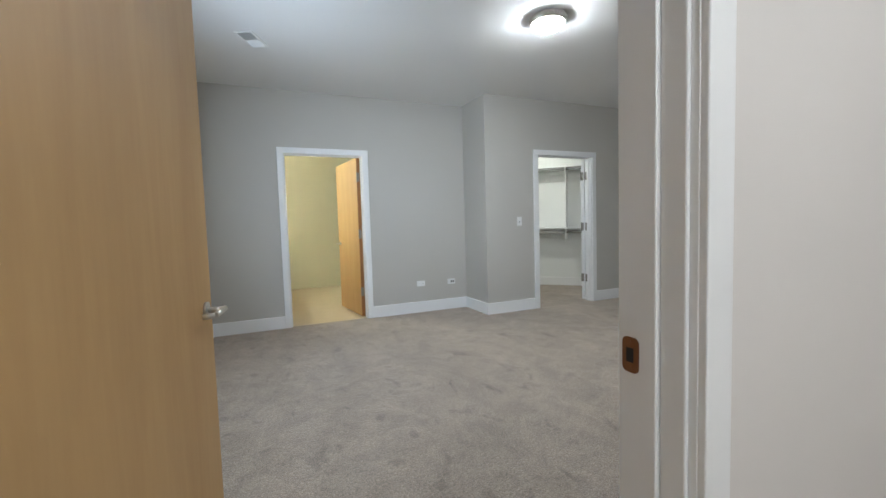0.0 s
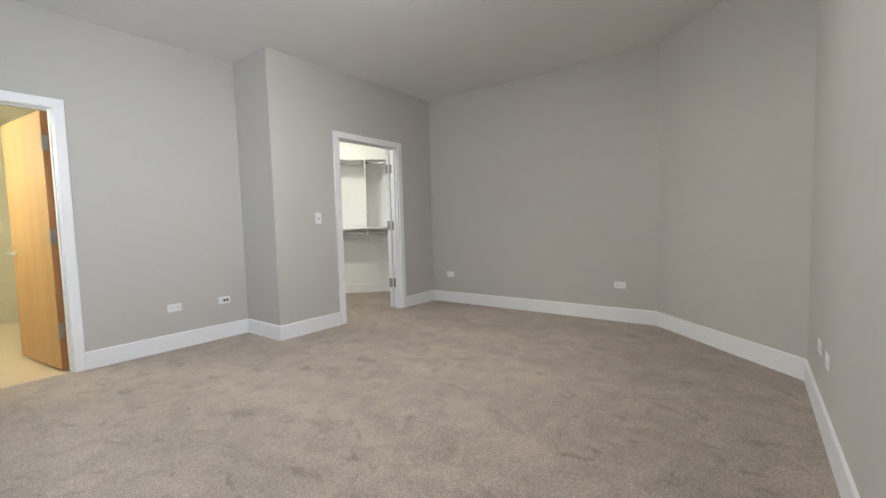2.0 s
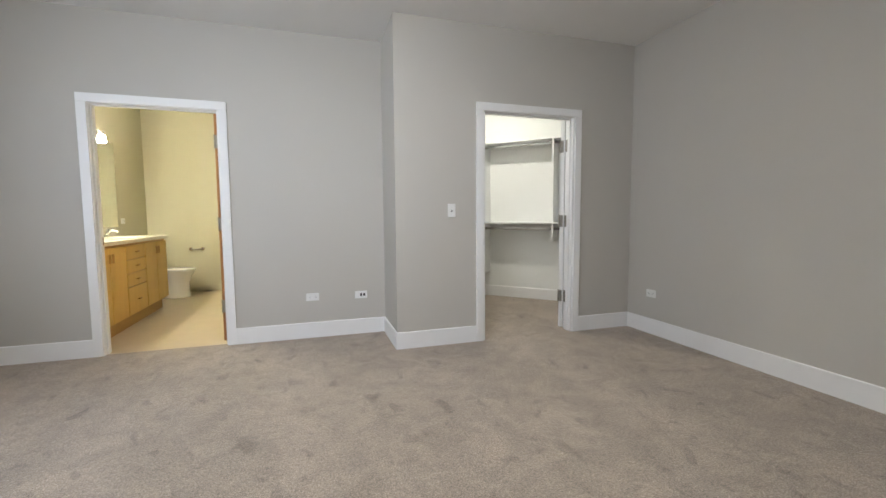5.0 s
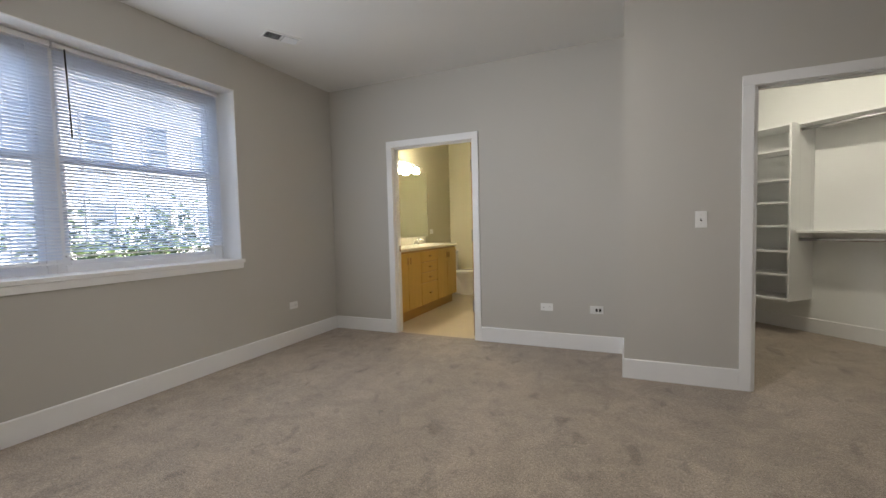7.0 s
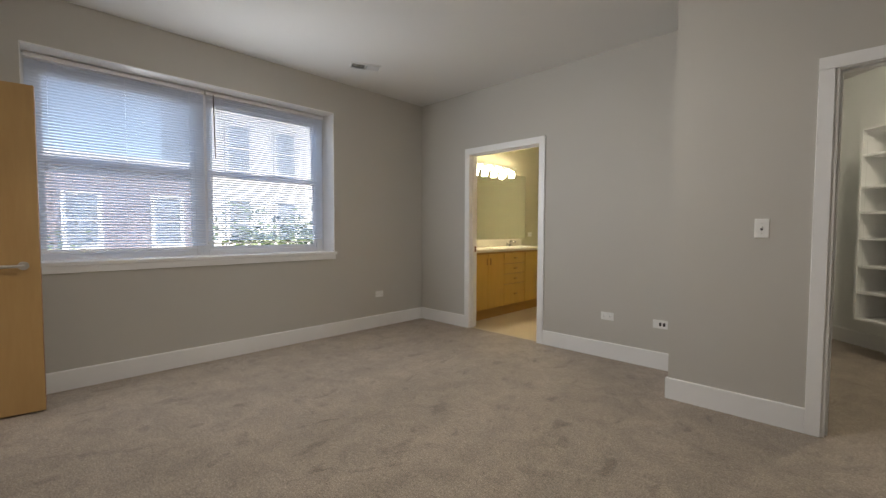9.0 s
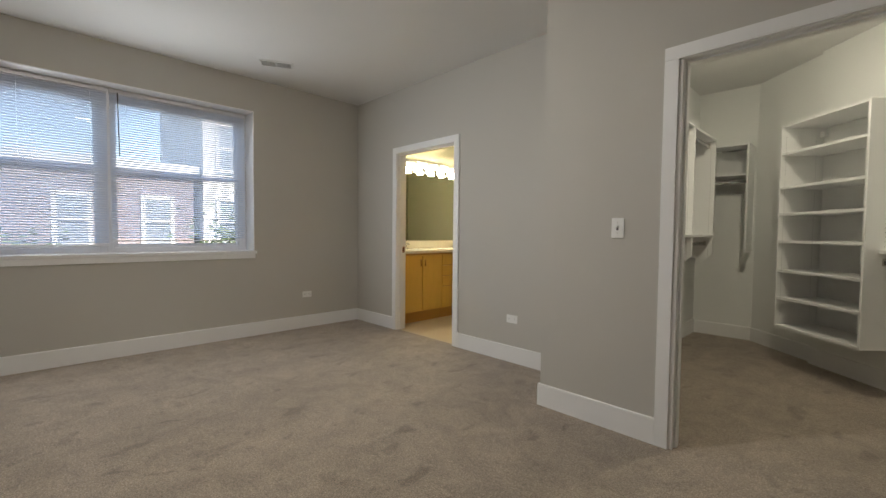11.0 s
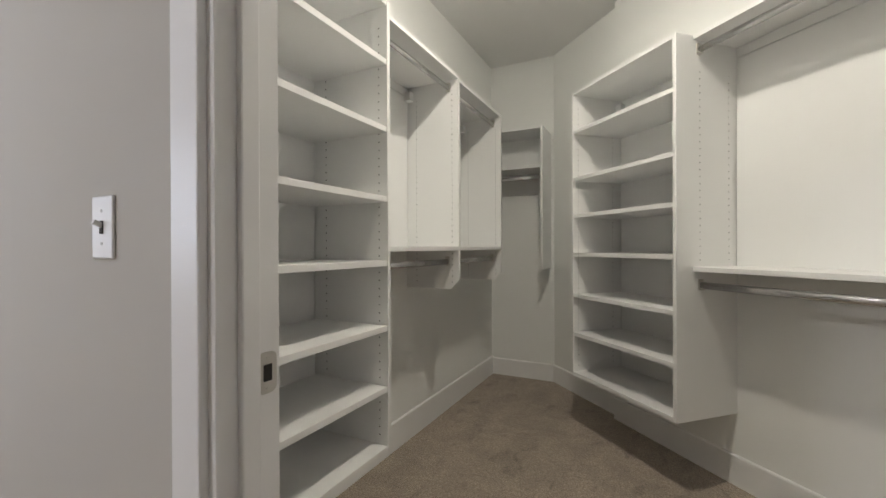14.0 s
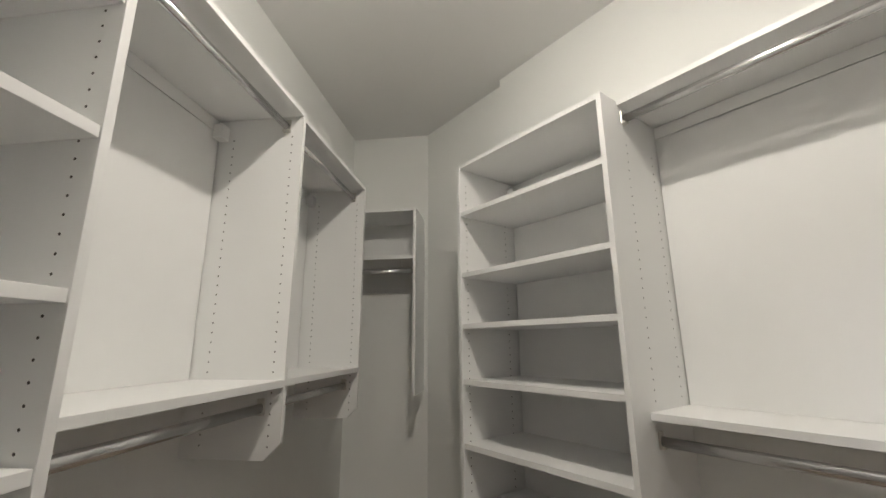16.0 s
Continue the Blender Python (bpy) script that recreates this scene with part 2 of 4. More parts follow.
def prism(bm, pts, h0, h1, axis="z"):
    """A prism on a closed outline of (u, v): along z (x, y), y (x, z) or x (y, z)."""
    def at(u, v, h):
        return {"z": (u, v, h), "y": (u, h, v), "x": (h, u, v)}[axis]
    lo = [bm.verts.new(at(u, v, h0)) for u, v in pts]
    hi = [bm.verts.new(at(u, v, h1)) for u, v in pts]
    n = len(pts)
    fs = [bm.faces.new(lo), bm.faces.new(hi)]
    for k in range(n):
        fs.append(bm.faces.new((lo[k], lo[(k + 1) % n], hi[(k + 1) % n], hi[k])))
    bmesh.ops.recalc_face_normals(bm, faces=fs)
    return lo + hi


def mesh_of(name, bm, *mats):
    me = bpy.data.meshes.new(name)
    bm.to_mesh(me)
    bm.free()
    for m in mats:
        me.materials.append(m)
    return me


def thing(name, bm, material, label, category, group="", kind="", m=None):
    ob = new(name, mesh_of(name, bm, *(material if isinstance(material, (list, tuple)) else (material,))))
    if m is not None:
        ob.matrix_world = m
    return tagged(ob, label, category, group, kind)


def empty(name, label, category, group="", kind="", m=None):
    ob = new(name)
    ob.empty_display_size = 0.1
    if m is not None:
        ob.matrix_world = m
    return tagged(ob, label, category, group, kind)


def part(name, bm, material, parent, label=""):
    ob = new(name, mesh_of(name, bm, *(material if isinstance(material, (list, tuple)) else (material,))))
    ob.parent = parent
    return tagged(ob, label)


def boxpart(name, dims, material, parent, label="", bevel=0.0015):
    bm = bmesh.new()
    box(bm, *dims, bevel=bevel)
    return part(name, bm, material, parent, label)


def frame_along(p0, p1, z=0.0):
    """A pose whose x runs from p0 to p1 and whose y points to the left of that way."""
    a = math.degrees(math.atan2(p1[1] - p0[1], p1[0] - p0[0]))
    return pose(p0[0], p0[1], z, 0, 0, a)


H = 2.77          # ceiling height
BASE = 0.145      # baseboard height


# ---- the setting ----
def wall(name, p0, p1, thick, front, back, label, openings=(), z0=0.0, z1=H, ext=(0.0, 0.0)):
    """A wall whose seen face runs from p0 to p1 (room on the right of that way); the body lies to the left. Openings: (s0, s1, z0, z1)."""
    length = (Vector(p1) - Vector(p0)).length
    bm = bmesh.new()
    cuts = sorted(openings)
    s = -ext[0]
    for a, b, lo, hi in cuts:
        box(bm, s, 0, z0, a, thick, z1)
        if lo > z0:
            box(bm, a, 0, z0, b, thick, lo)
        if hi < z1:
            box(bm, a, 0, hi, b, thick, z1)
        s = b
    box(bm, s, 0, z0, length + ext[1], thick, z1)
    bm.normal_update()
    for f in bm.faces:
        f.material_index = 1 if f.normal.y > 0.5 else 0
    return thing(name, bm, [front, back], label, "wall", kind="structure", m=frame_along(p0, p1))


def baseboard(p0, p1, h=BASE, t=0.014, name="baseboard"):
    """A flat white board along a wall face, its top front edge eased."""
    length = (Vector(p1) - Vector(p0)).length
    bm = bmesh.new()
    prism(bm, [(0, 0), (-t, 0), (-t, h - 0.006), (-t + 0.004, h), (0, h)], 0, length, "x")
    return thing(name, bm, M_TRIM, "white painted flat baseboard along the wall", "baseboard", kind="structure", m=frame_along(p0, p1))


XW, XE, YB, YC, XJ = -0.36, 5.19, 5.265, 4.655, 2.80
S0, S1 = (-0.36, 0.667), (4.143, 0.718)          # south wall, room face
D0 = (5.19, 1.777)                               # bend of the east wall
CX, CY = 2.883, 7.83                             # closet: west and north faces

# bedroom carpet runs into the closet
bm = bmesh.new()
prism(bm, [(-0.7, -2.2), (6.9, -2.2), (6.9, 8.4), (2.82, 8.4), (2.82, 5.3), (-0.7, 5.3)], -0.05, 0.0)
thing("floor", bm, M_CARPET, "beige cut-pile carpet with brushed footmarks", "carpet", kind="structure")
bm = bmesh.new()
prism(bm, [(-0.7, 5.3), (2.82, 5.3), (2.82, 8.8), (-0.7, 8.8)], -0.05, -0.004)
thing("floor_bathroom", bm, M_BATHFLOOR, "beige tile bathroom floor lit warm", "floor", kind="structure")
bm = bmesh.new()
prism(bm, [(-0.9, -2.4), (7.1, -2.4), (7.1, 8.9), (-0.9, 8.9)], H, H + 0.3)
thing("ceiling", bm, M_CEIL, "flat off-white painted ceiling", "ceiling", kind="structure")

WIN = (1.575, 3.96, 0.916, 2.425)                   # window opening: y0, y1, z0, z1
BATH_DOOR = (0.474, 1.386)
CLOSET_DOOR = (3.608, 4.505)
ENTRY = (-0.15, 0.858)
DOOR_H = 2.066

wall("wall_west", (XW, S0[1]), (XW, YB), 0.30, M_WALL, M_BRICK, "warm grey painted wall with a wide window", [(WIN[0] - S0[1], WIN[1] - S0[1], WIN[2], WIN[3])], ext=(0.5, 0.2))
wall("wall_north", (XW, YB), (XJ, YB), 0.115, M_WALL, M_BATH, "warm grey painted wall with the bathroom door", [(BATH_DOOR[0] - XW - 0.019, BATH_DOOR[1] - XW + 0.019, 0, DOOR_H + 0.001)])
wall("wall_jog", (XJ, 8.6), (XJ, YC + 0.0), CX - XJ, M_WALL, M_WHITE_WALL, "warm grey painted return wall beside the closet")
wall("wall_closet_front", (CX, YC), (XE, YC), 0.115, M_WALL, M_WHITE_WALL, "warm grey painted wall with the closet door", [(CLOSET_DOOR[0] - CX - 0.019, CLOSET_DOOR[1] - CX + 0.019, 0, DOOR_H + 0.001)], ext=(0.0, 1.6))
wall("wall_east", (XE, YC), D0, 0.12, M_WALL, M_WALL, "warm grey painted plain wall")
wall("wall_diagonal", D0, S1, 0.12, M_WALL, M_WALL, "warm grey painted angled wall", ext=(0.05, 0.05))
wl = (Vector(S0) - Vector(S1)).length
SX = math.cos(math.atan2(S1[1] - S0[1], S1[0] - S0[0]))
wall("wall_south", S1, S0, 0.147, M_WALL, M_HALL, "warm grey painted wall with the entry door", [((S1[0] - ENTRY[1]) / SX - 0.019, (S1[0] - ENTRY[0]) / SX + 0.019, 0, DOOR_H + 0.001)], ext=(0.1, 0.3))
# hallway behind the entry door
wall("wall_hall_west", (-0.75, -1.6), (-0.75, 0.535), 0.1, M_HALL, M_HALL, "cream painted hallway wall", ext=(0.1, 0.0))
wall("wall_hall_south", (2.4, -1.6), (-0.75, -1.6), 0.1, M_HALL, M_HALL, "cream painted hallway wall", ext=(0.1, 0.1))
wall("wall_hall_east", (2.4, 0.56), (2.4, -1.6), 0.1, M_HALL, M_HALL, "cream painted hallway wall")
# bathroom
XBW, YBN = -0.20, 8.45
wall("wall_bath_west", (XBW, YB + 0.115), (XBW, YBN), 0.4, M_BATH, M_BRICK, "grey bathroom wall behind the vanity, coloured yellower for warm lamplight", ext=(0.0, 0.1))
wall("wall_bath_north", (XBW, YBN), (XJ, YBN), 0.12, M_BATH, M_BATH, "grey bathroom end wall, coloured yellower for warm lamplight")
# closet
N45 = math.sqrt(0.5)
def diag(s, c):
    """A place on the closet's angled wall: s along it to the south-east, c out towards it."""
    return ((s + c) * N45, (c - s) * N45)
C_LEFT, C_RIGHT, S_JOG = 7.972, 7.925, -2.31
S_CORNER = C_LEFT - CY / N45
wall("wall_closet_north", (CX, CY), diag(S_CORNER, C_LEFT), 0.12, M_WHITE_WALL, M_WHITE_WALL, "white painted closet end wall", ext=(0.08, 0.1))
wall("wall_closet_diagonal", diag(S_CORNER, C_LEFT), diag(S_JOG, C_LEFT), 0.12, M_WHITE_WALL, M_WHITE_WALL, "white painted angled closet wall", ext=(0.0, 0.0))
wall("wall_closet_diagonal_step", diag(S_JOG, C_RIGHT), diag(1.1, C_RIGHT), 0.15, M_WHITE_WALL, M_WHITE_WALL, "white painted angled closet wall", ext=(0.0, 0.1))

# baseboards
baseboard((XW, S0[1]), (XW, YB))
baseboard((XW, YB), (BATH_DOOR[0] - 0.075, YB))
baseboard((BATH_DOOR[1] + 0.075, YB), (XJ, YB))
baseboard((XJ, YB - 0.014), (XJ, YC - 0.014))
baseboard((XJ, YC), (CLOSET_DOOR[0] - 0.088, YC))
baseboard((CLOSET_DOOR[1] + 0.088, YC), (XE - 0.014, YC))
baseboard((XE, YC), (D0[0], D0[1] + 0.006))
baseboard(D0, S1)
def south(x):
    return (x, S0[1] + (x - S0[0]) * (S1[1] - S0[1]) / (S1[0] - S0[0]))
baseboard(south(4.12), south(ENTRY[1] + 0.072))
baseboard((CX, 4.79), (CX, CY), 0.16)
baseboard((CX + 0.014, CY), diag(S_CORNER, C_LEFT))
baseboard(diag(S_CORNER, C_LEFT), diag(S_JOG, C_LEFT))
baseboard(diag(S_JOG, C_RIGHT), diag(1.05, C_RIGHT))


# ---- doors ----
HINGE_Z = (0.33, 1.075, 1.80)


def door_frame(name, m, width, thick, strike_left, label, plate, strike_z=0.94, rabbet=0.045, stop_w=0.036, keep_y=0.025, hinges="right", reveal=0.006, rebates=()):
    """White jambs, head, stops and flat casings round an opening. x across the opening, y into the wall, z up; the leaf closes flush with the far face."""
    top = empty(name, label, "door frame", kind="structure", m=m)
    j, c, r = 0.022, 0.069, reveal
    top_z = 2.118        # upper edge of the head casing
    for x0, x1 in ((-j, 0.0), (width, width + j)):
        boxpart("jamb", (x0, -0.002, 0, x1, thick + 0.002, DOOR_H), M_TRIM, top)
    boxpart("head_jamb", (-j, -0.002, DOOR_H - j, width + j, thick + 0.002, DOOR_H), M_TRIM, top)
    # planted stops, or a jamb rebated in steps
    stops = rebates or ((thick - rabbet - stop_w, thick - rabbet, 0.012),)
    for a, b, p in stops:
        boxpart("door_stop", (0.0, a, 0, p, b, DOOR_H - j), M_TRIM, top, bevel=0.0035)
        boxpart("door_stop", (width - p, a, 0, width, b, DOOR_H - j), M_TRIM, top, bevel=0.0035)
        boxpart("door_stop", (p, a, DOOR_H - j - p, width - p, b, DOOR_H - j), M_TRIM, top, bevel=0.0035)
    for ya, yb in ((-0.017, -0.0), (thick, thick + 0.017)):
        for x0, x1 in ((-r - c, -r), (width + r, width + r + c)):
            boxpart("casing", (x0, ya, 0, x1, yb, top_z - c), M_TRIM, top, bevel=0.003)
        boxpart("casing", (-r - c, ya, top_z - c, width + r + c, yb, top_z), M_TRIM, top, bevel=0.003)
    # strike plate with its dark keep
    yc = thick - keep_y
    zc, hz, hy = strike_z, 0.035, 0.019
    lip = rebates[-1][2] if rebates else 0.0
    x0, x1 = (lip - 0.0005, lip + 0.0025) if strike_left else (width - lip - 0.0025, width - lip + 0.0005)
    bm = bmesh.new()
    ring = []
    for k in range(24):
        a = 2 * math.pi * k / 24
        ring.append((yc + (hy - 0.012) * (1 if math.cos(a) > 0 else -1) + 0.012 * math.cos(a), zc + (hz - 0.012) * (1 if math.sin(a) > 0 else -1) + 0.012 * math.sin(a)))
    lo = [bm.verts.new((x0, y, z)) for y, z in ring]
    hi = [bm.verts.new((x1, y, z)) for y, z in ring]
    bm.faces.new(lo[::-1])
    bm.faces.new(hi)
    for k in range(24):
        bm.faces.new((lo[k], lo[(k + 1) % 24], hi[(k + 1) % 24], hi[k]))
    bmesh.ops.recalc_face_normals(bm, faces=bm.faces)
    sp = part("strike_plate", bm, plate, top, "small metal strike plate")
    bm = bmesh.new()
    xk = lip + 0.003 if strike_left else width - lip - 0.003
    box(bm, xk - 0.001, yc - 0.008, zc - 0.014, xk + 0.001, yc + 0.008, zc + 0.014)
    part("keep", bm, M_DARK, sp)
    for zz in (-0.026, 0.026):
        bm = bmesh.new()
        rod(bm, (xk - 0.001, yc, zc + zz), (xk + 0.001, yc, zc + zz), 0.003, 10)
        part("screw", bm, plate, sp)
    # leaves of the butt hinges, let into the other jamb
    xh = lip if hinges == "left" else width
    for z in HINGE_Z:
        bm = bmesh.new()
        box(bm, xh - 0.0022, thick - 0.040, z - 0.057, xh + 0.0022, thick + 0.001, z + 0.057, 0.001)
        hl = part("hinge_leaf", bm, M_HINGE, top, "satin nickel hinge leaf")
        xs = xh + (0.0022 if hinges == "left" else -0.0022)
        for dy, dz in ((-0.012, -0.04), (-0.026, -0.015), (-0.026, 0.015), (-0.012, 0.04)):
            bm = bmesh.new()
            rod(bm, (xs - 0.0008, thick + dy, z + dz), (xs + 0.0008, thick + dy, z + dz), 0.0042, 8)
            part("screw", bm, M_NICKEL, hl)
    return top


def lever(parent, x, y, z, side, toward, rose=0.026):
    """A lever handle on a round rose; side: +1 or -1 along y, toward: way of the lever along x."""
    bm = bmesh.new()
    rod(bm, (x, y, z), (x, y + side * 0.009, z), rose, 24)
    rod(bm, (x, y + side * 0.009, z), (x, y + side * 0.052, z), 0.0095, 16)
    h = part("handle", bm, M_NICKEL, parent, "satin nickel lever handle")
    bm = bmesh.new()
    rod(bm, (x - toward * 0.012, y + side * 0.052, z), (x + toward * 0.105, y + side * 0.052, z), 0.0095, 14)
    rod(bm, (x + toward * 0.105, y + side * 0.052, z), (x + toward * 0.112, y + side * 0.02, z), 0.0085, 14)
    part("lever", bm, M_NICKEL, h)


def door_leaf(name, m, width, label, face, edge, lever_on=True, flip=1):
    """A flush leaf: hinge edge at x=0, free edge at x=width, thickness along flip*y; with three hinges and levers."""
    t = 0.044
    top = empty(name, label, "door", m=m)
    y0, y1 = (0, t) if flip > 0 else (-t, 0)
    bm = bmesh.new()
    box(bm, 0.0, y0, 0.012, width, y1, DOOR_H - 0.022, 0.0015)
    bm.normal_update()
    for f in bm.faces:
        f.material_index = 1 if abs(f.normal.x) > 0.7 else 0
    leaf = part("leaf", bm, [face, edge], top)
    for z in HINGE_Z:
        bm = bmesh.new()
        yh = y0 if flip < 0 else y1
        rod(bm, (-0.007, yh, z - 0.057), (-0.007, yh, z + 0.057), 0.0065, 16)
        rod(bm, (-0.007, yh, z - 0.062), (-0.007, yh, z + 0.062), 0.0045, 10)
        hg = part("hinge", bm, M_HINGE, top, "satin nickel butt hinge")
        ha, hb = (y1 - 0.035, y1 - 0.001) if flip > 0 else (y0 + 0.001, y0 + 0.035)
        bm = bmesh.new()
        box(bm, -0.0022, ha, z - 0.057, 0.0005, hb, z + 0.057)
        part("hinge_leaf", bm, M_HINGE, hg)
    if lever_on:
        lever(top, width - 0.075, y1, 0.935, 1, -1)
        lever(top, width - 0.075, y0, 0.935, -1, -1)
        bm = bmesh.new()
        box(bm, width - 0.0005, (y0 + y1) / 2 - 0.012, 0.925, width + 0.002, (y0 + y1) / 2 + 0.012, 0.985)
        part("latch_plate", bm, M_NICKEL, top)
    return top


# entry: opens into the bedroom
SA = math.degrees(math.atan2(S1[1] - S0[1], S1[0] - S0[0]))
e0 = south(ENTRY[0])
entry_w = (ENTRY[1] - ENTRY[0]) / SX
M_ENTRY = pose(e0[0], e0[1], 0, 0, 0, SA) @ Matrix.Translation((0, -0.147, 0))
door_frame("door_1", M_ENTRY, entry_w, 0.147, False, "white painted frame of the open entry door", M_BRONZE, 0.92, keep_y=0.029, hinges="left", reveal=0.002, rebates=((0.012, 0.063, 0.010), (0.063, 0.149, 0.020)))
door_leaf("entry_door", pose(e0[0] + 0.004, e0[1] + 0.012, 0, 0, 0, SA + 81.6), 0.96, "flush maple veneer door standing open into the bedroom", M_MAPLE, M_MAPLE_EDGE, flip=-1)
# bathroom: opens into the bathroom, hinged on the east jamb
door_frame("door_2", pose(BATH_DOOR[0], YB, 0), BATH_DOOR[1] - BATH_DOOR[0], 0.115, True, "white painted frame of the bathroom doorway", M_BRONZE)
door_leaf("bathroom_door", pose(BATH_DOOR[1] - 0.004, YB + 0.117, 0, 0, 0, 97.0), 0.885, "flush maple veneer door standing open into the bathroom", M_MAPLE, M_MAPLE_EDGE, flip=1)
# closet: opens into the closet, hinged on the east jamb, folded back
door_frame("door_3", pose(CLOSET_DOOR[0], YC, 0), CLOSET_DOOR[1] - CLOSET_DOOR[0], 0.115, True, "white painted frame of the closet doorway", M_NICKEL, 0.930, reveal=0.018)
door_leaf("closet_door", pose(CLOSET_DOOR[1] - 0.004, YC + 0.125, 0, 0, 0, 27.0), 0.885, "white painted flush door folded back inside the closet", M_TRIM, M_TRIM, flip=1)


# ---- window ----
def window():
    y0, y1, z0, z1 = WIN
    xg = XW - 0.235          # room side of the window frames
    top = empty("window_1", "wide white vinyl double window with deep painted returns", "window", kind="structure")
    # painted returns
    boxpart("window_return", (xg, y1 - 0.008, z0, XW - 0.0015, y1 + 0.004, z1), M_TRIM, top)
    boxpart("window_return", (xg, y0 - 0.004, z0, XW - 0.0015, y0 + 0.008, z1), M_TRIM, top)
    boxpart("window_return", (xg, y0, z1 - 0.008, XW - 0.0015, y1, z1 + 0.004), M_TRIM, top)
    boxpart("window_sill", (xg, y0 - 0.02, z0 - 0.02, XW + 0.022, y1 + 0.02, z0 + 0.012), M_TRIM, top, "white painted sill board", 0.004)
    boxpart("window_apron", (XW + 0.0, y0 - 0.005, z0 - 0.07, XW + 0.014, y1 + 0.005, z0 - 0.02), M_TRIM, top, "", 0.003)
    mid, outer, inner, head = 2.73, 0.075, 0.05, 0.085
    for a, b in ((y0 + 0.008, mid), (mid, y1 - 0.008)):
        fa, fb = (outer, inner) if b == mid else (inner, outer)
        bm = bmesh.new()
        for d in ((xg - 0.075, a, z0, xg, a + fa, z1), (xg - 0.075, b - fb, z0, xg, b, z1), (xg - 0.075, a + fa, z0, xg, b - fb, z0 + 0.06), (xg - 0.075, a + fa, z1 - head, xg, b - fb, z1)):
            box(bm, *d, bevel=0.003)
        part("window_frame", bm, M_VINYL, top)
        zm = 1.69
        for k, (lo, hi) in enumerate(((z0 + 0.06, zm + 0.02), (zm - 0.02, z1 - head))):
            x1 = xg - 0.012 - 0.028 * k
            x0 = x1 - 0.026
            bm = bmesh.new()
            w = 0.032
            aa, bb = a + fa, b - fb
            for d in ((x0, aa, lo, x1, aa + w, hi), (x0, bb - w, lo, x1, bb, hi), (x0, aa + w, lo, x1, bb - w, lo + w), (x0, aa + w, hi - w, x1, bb - w, hi)):
                box(bm, *d, bevel=0.002)
            sash = part("sash", bm, M_VINYL, top)
            bm = bmesh.new()
            box(bm, x0 + 0.011, aa + w, lo + w, x0 + 0.015, bb - w, hi - w)
            p = part("pane", bm, M_GLASS, sash)
            p.visible_shadow = False
        bm = bmesh.new()
        box(bm, xg - 0.01, (a + b) / 2 - 0.03, zm + 0.02, xg + 0.004, (a + b) / 2 + 0.03, zm + 0.034, 0.002)
        part("sash_lock", bm, M_VINYL, top)
    return xg


XG = window()


def blind(ya, yb, zlo, tilt, label, wand):
    """A horizontal blind: headrail, slats on ladder cords, bottom rail and wand."""
    xb = XG + 0.045
    zt = WIN[3] - 0.012
    top = empty("window_blind", label, "window blind", group="blinds in the bedroom window", m=pose(xb, ya, 0))
    w = yb - ya
    boxpart("headrail", (-0.02, 0, zt - 0.035, 0.02, w, zt), M_VINYL, top, "", 0.003)
    bm = bmesh.new()
    n = 6
    pts = [(-0.0125 + 0.025 * k / n, 0.002 * (1 - (2 * k / n - 1) ** 2)) for k in range(n + 1)]
    up = [[bm.verts.new((x, y, z)) for x, z in pts] for y in (0.004, w - 0.004)]
    for k in range(n):
        f = bm.faces.new((up[0][k], up[0][k + 1], up[1][k + 1], up[1][k]))
        f.smooth = True
    bm.normal_update()
    me = mesh_of("slat", bm, M_SLAT)
    z = zt - 0.055
    k = 0
    while z > zlo + 0.02:
        s = new("slat", me)
        s.parent = top
        s.matrix_basis = pose(0, 0, z, 0, tilt + 0.5 * math.sin(k * 2.3), 0.03 * math.sin(k * 1.7))
        z -= 0.0215
        k += 1
    boxpart("bottom_rail", (-0.012, 0.003, zlo, 0.012, w - 0.003, zlo + 0.014), M_VINYL, top, "", 0.003)
    for y in (0.12, w / 2, w - 0.12):
        for x in (-0.0125, 0.0125):
            bm = bmesh.new()
            rod(bm, (x, y, zlo + 0.01), (x, y, zt - 0.03), 0.0007, 5)
            part("ladder_cord", bm, M_VINYL, top)
    if wand:
        bm = bmesh.new()
        rod(bm, (0.028, 0.07, zt - 0.60), (0.026, 0.06, zt - 0.03), 0.0045, 8)
        part("tilt_wand", bm, M_GAP, top, "thin dark tilt wand")


blind(WIN[0] + 0.02, 2.745, 0.985, -38, "white aluminium slatted blind lowered over the window, slats open", False)
blind(2.757, WIN[1] - 0.03, 1.03, -31, "white aluminium slatted blind lowered over the window, slats open", True)


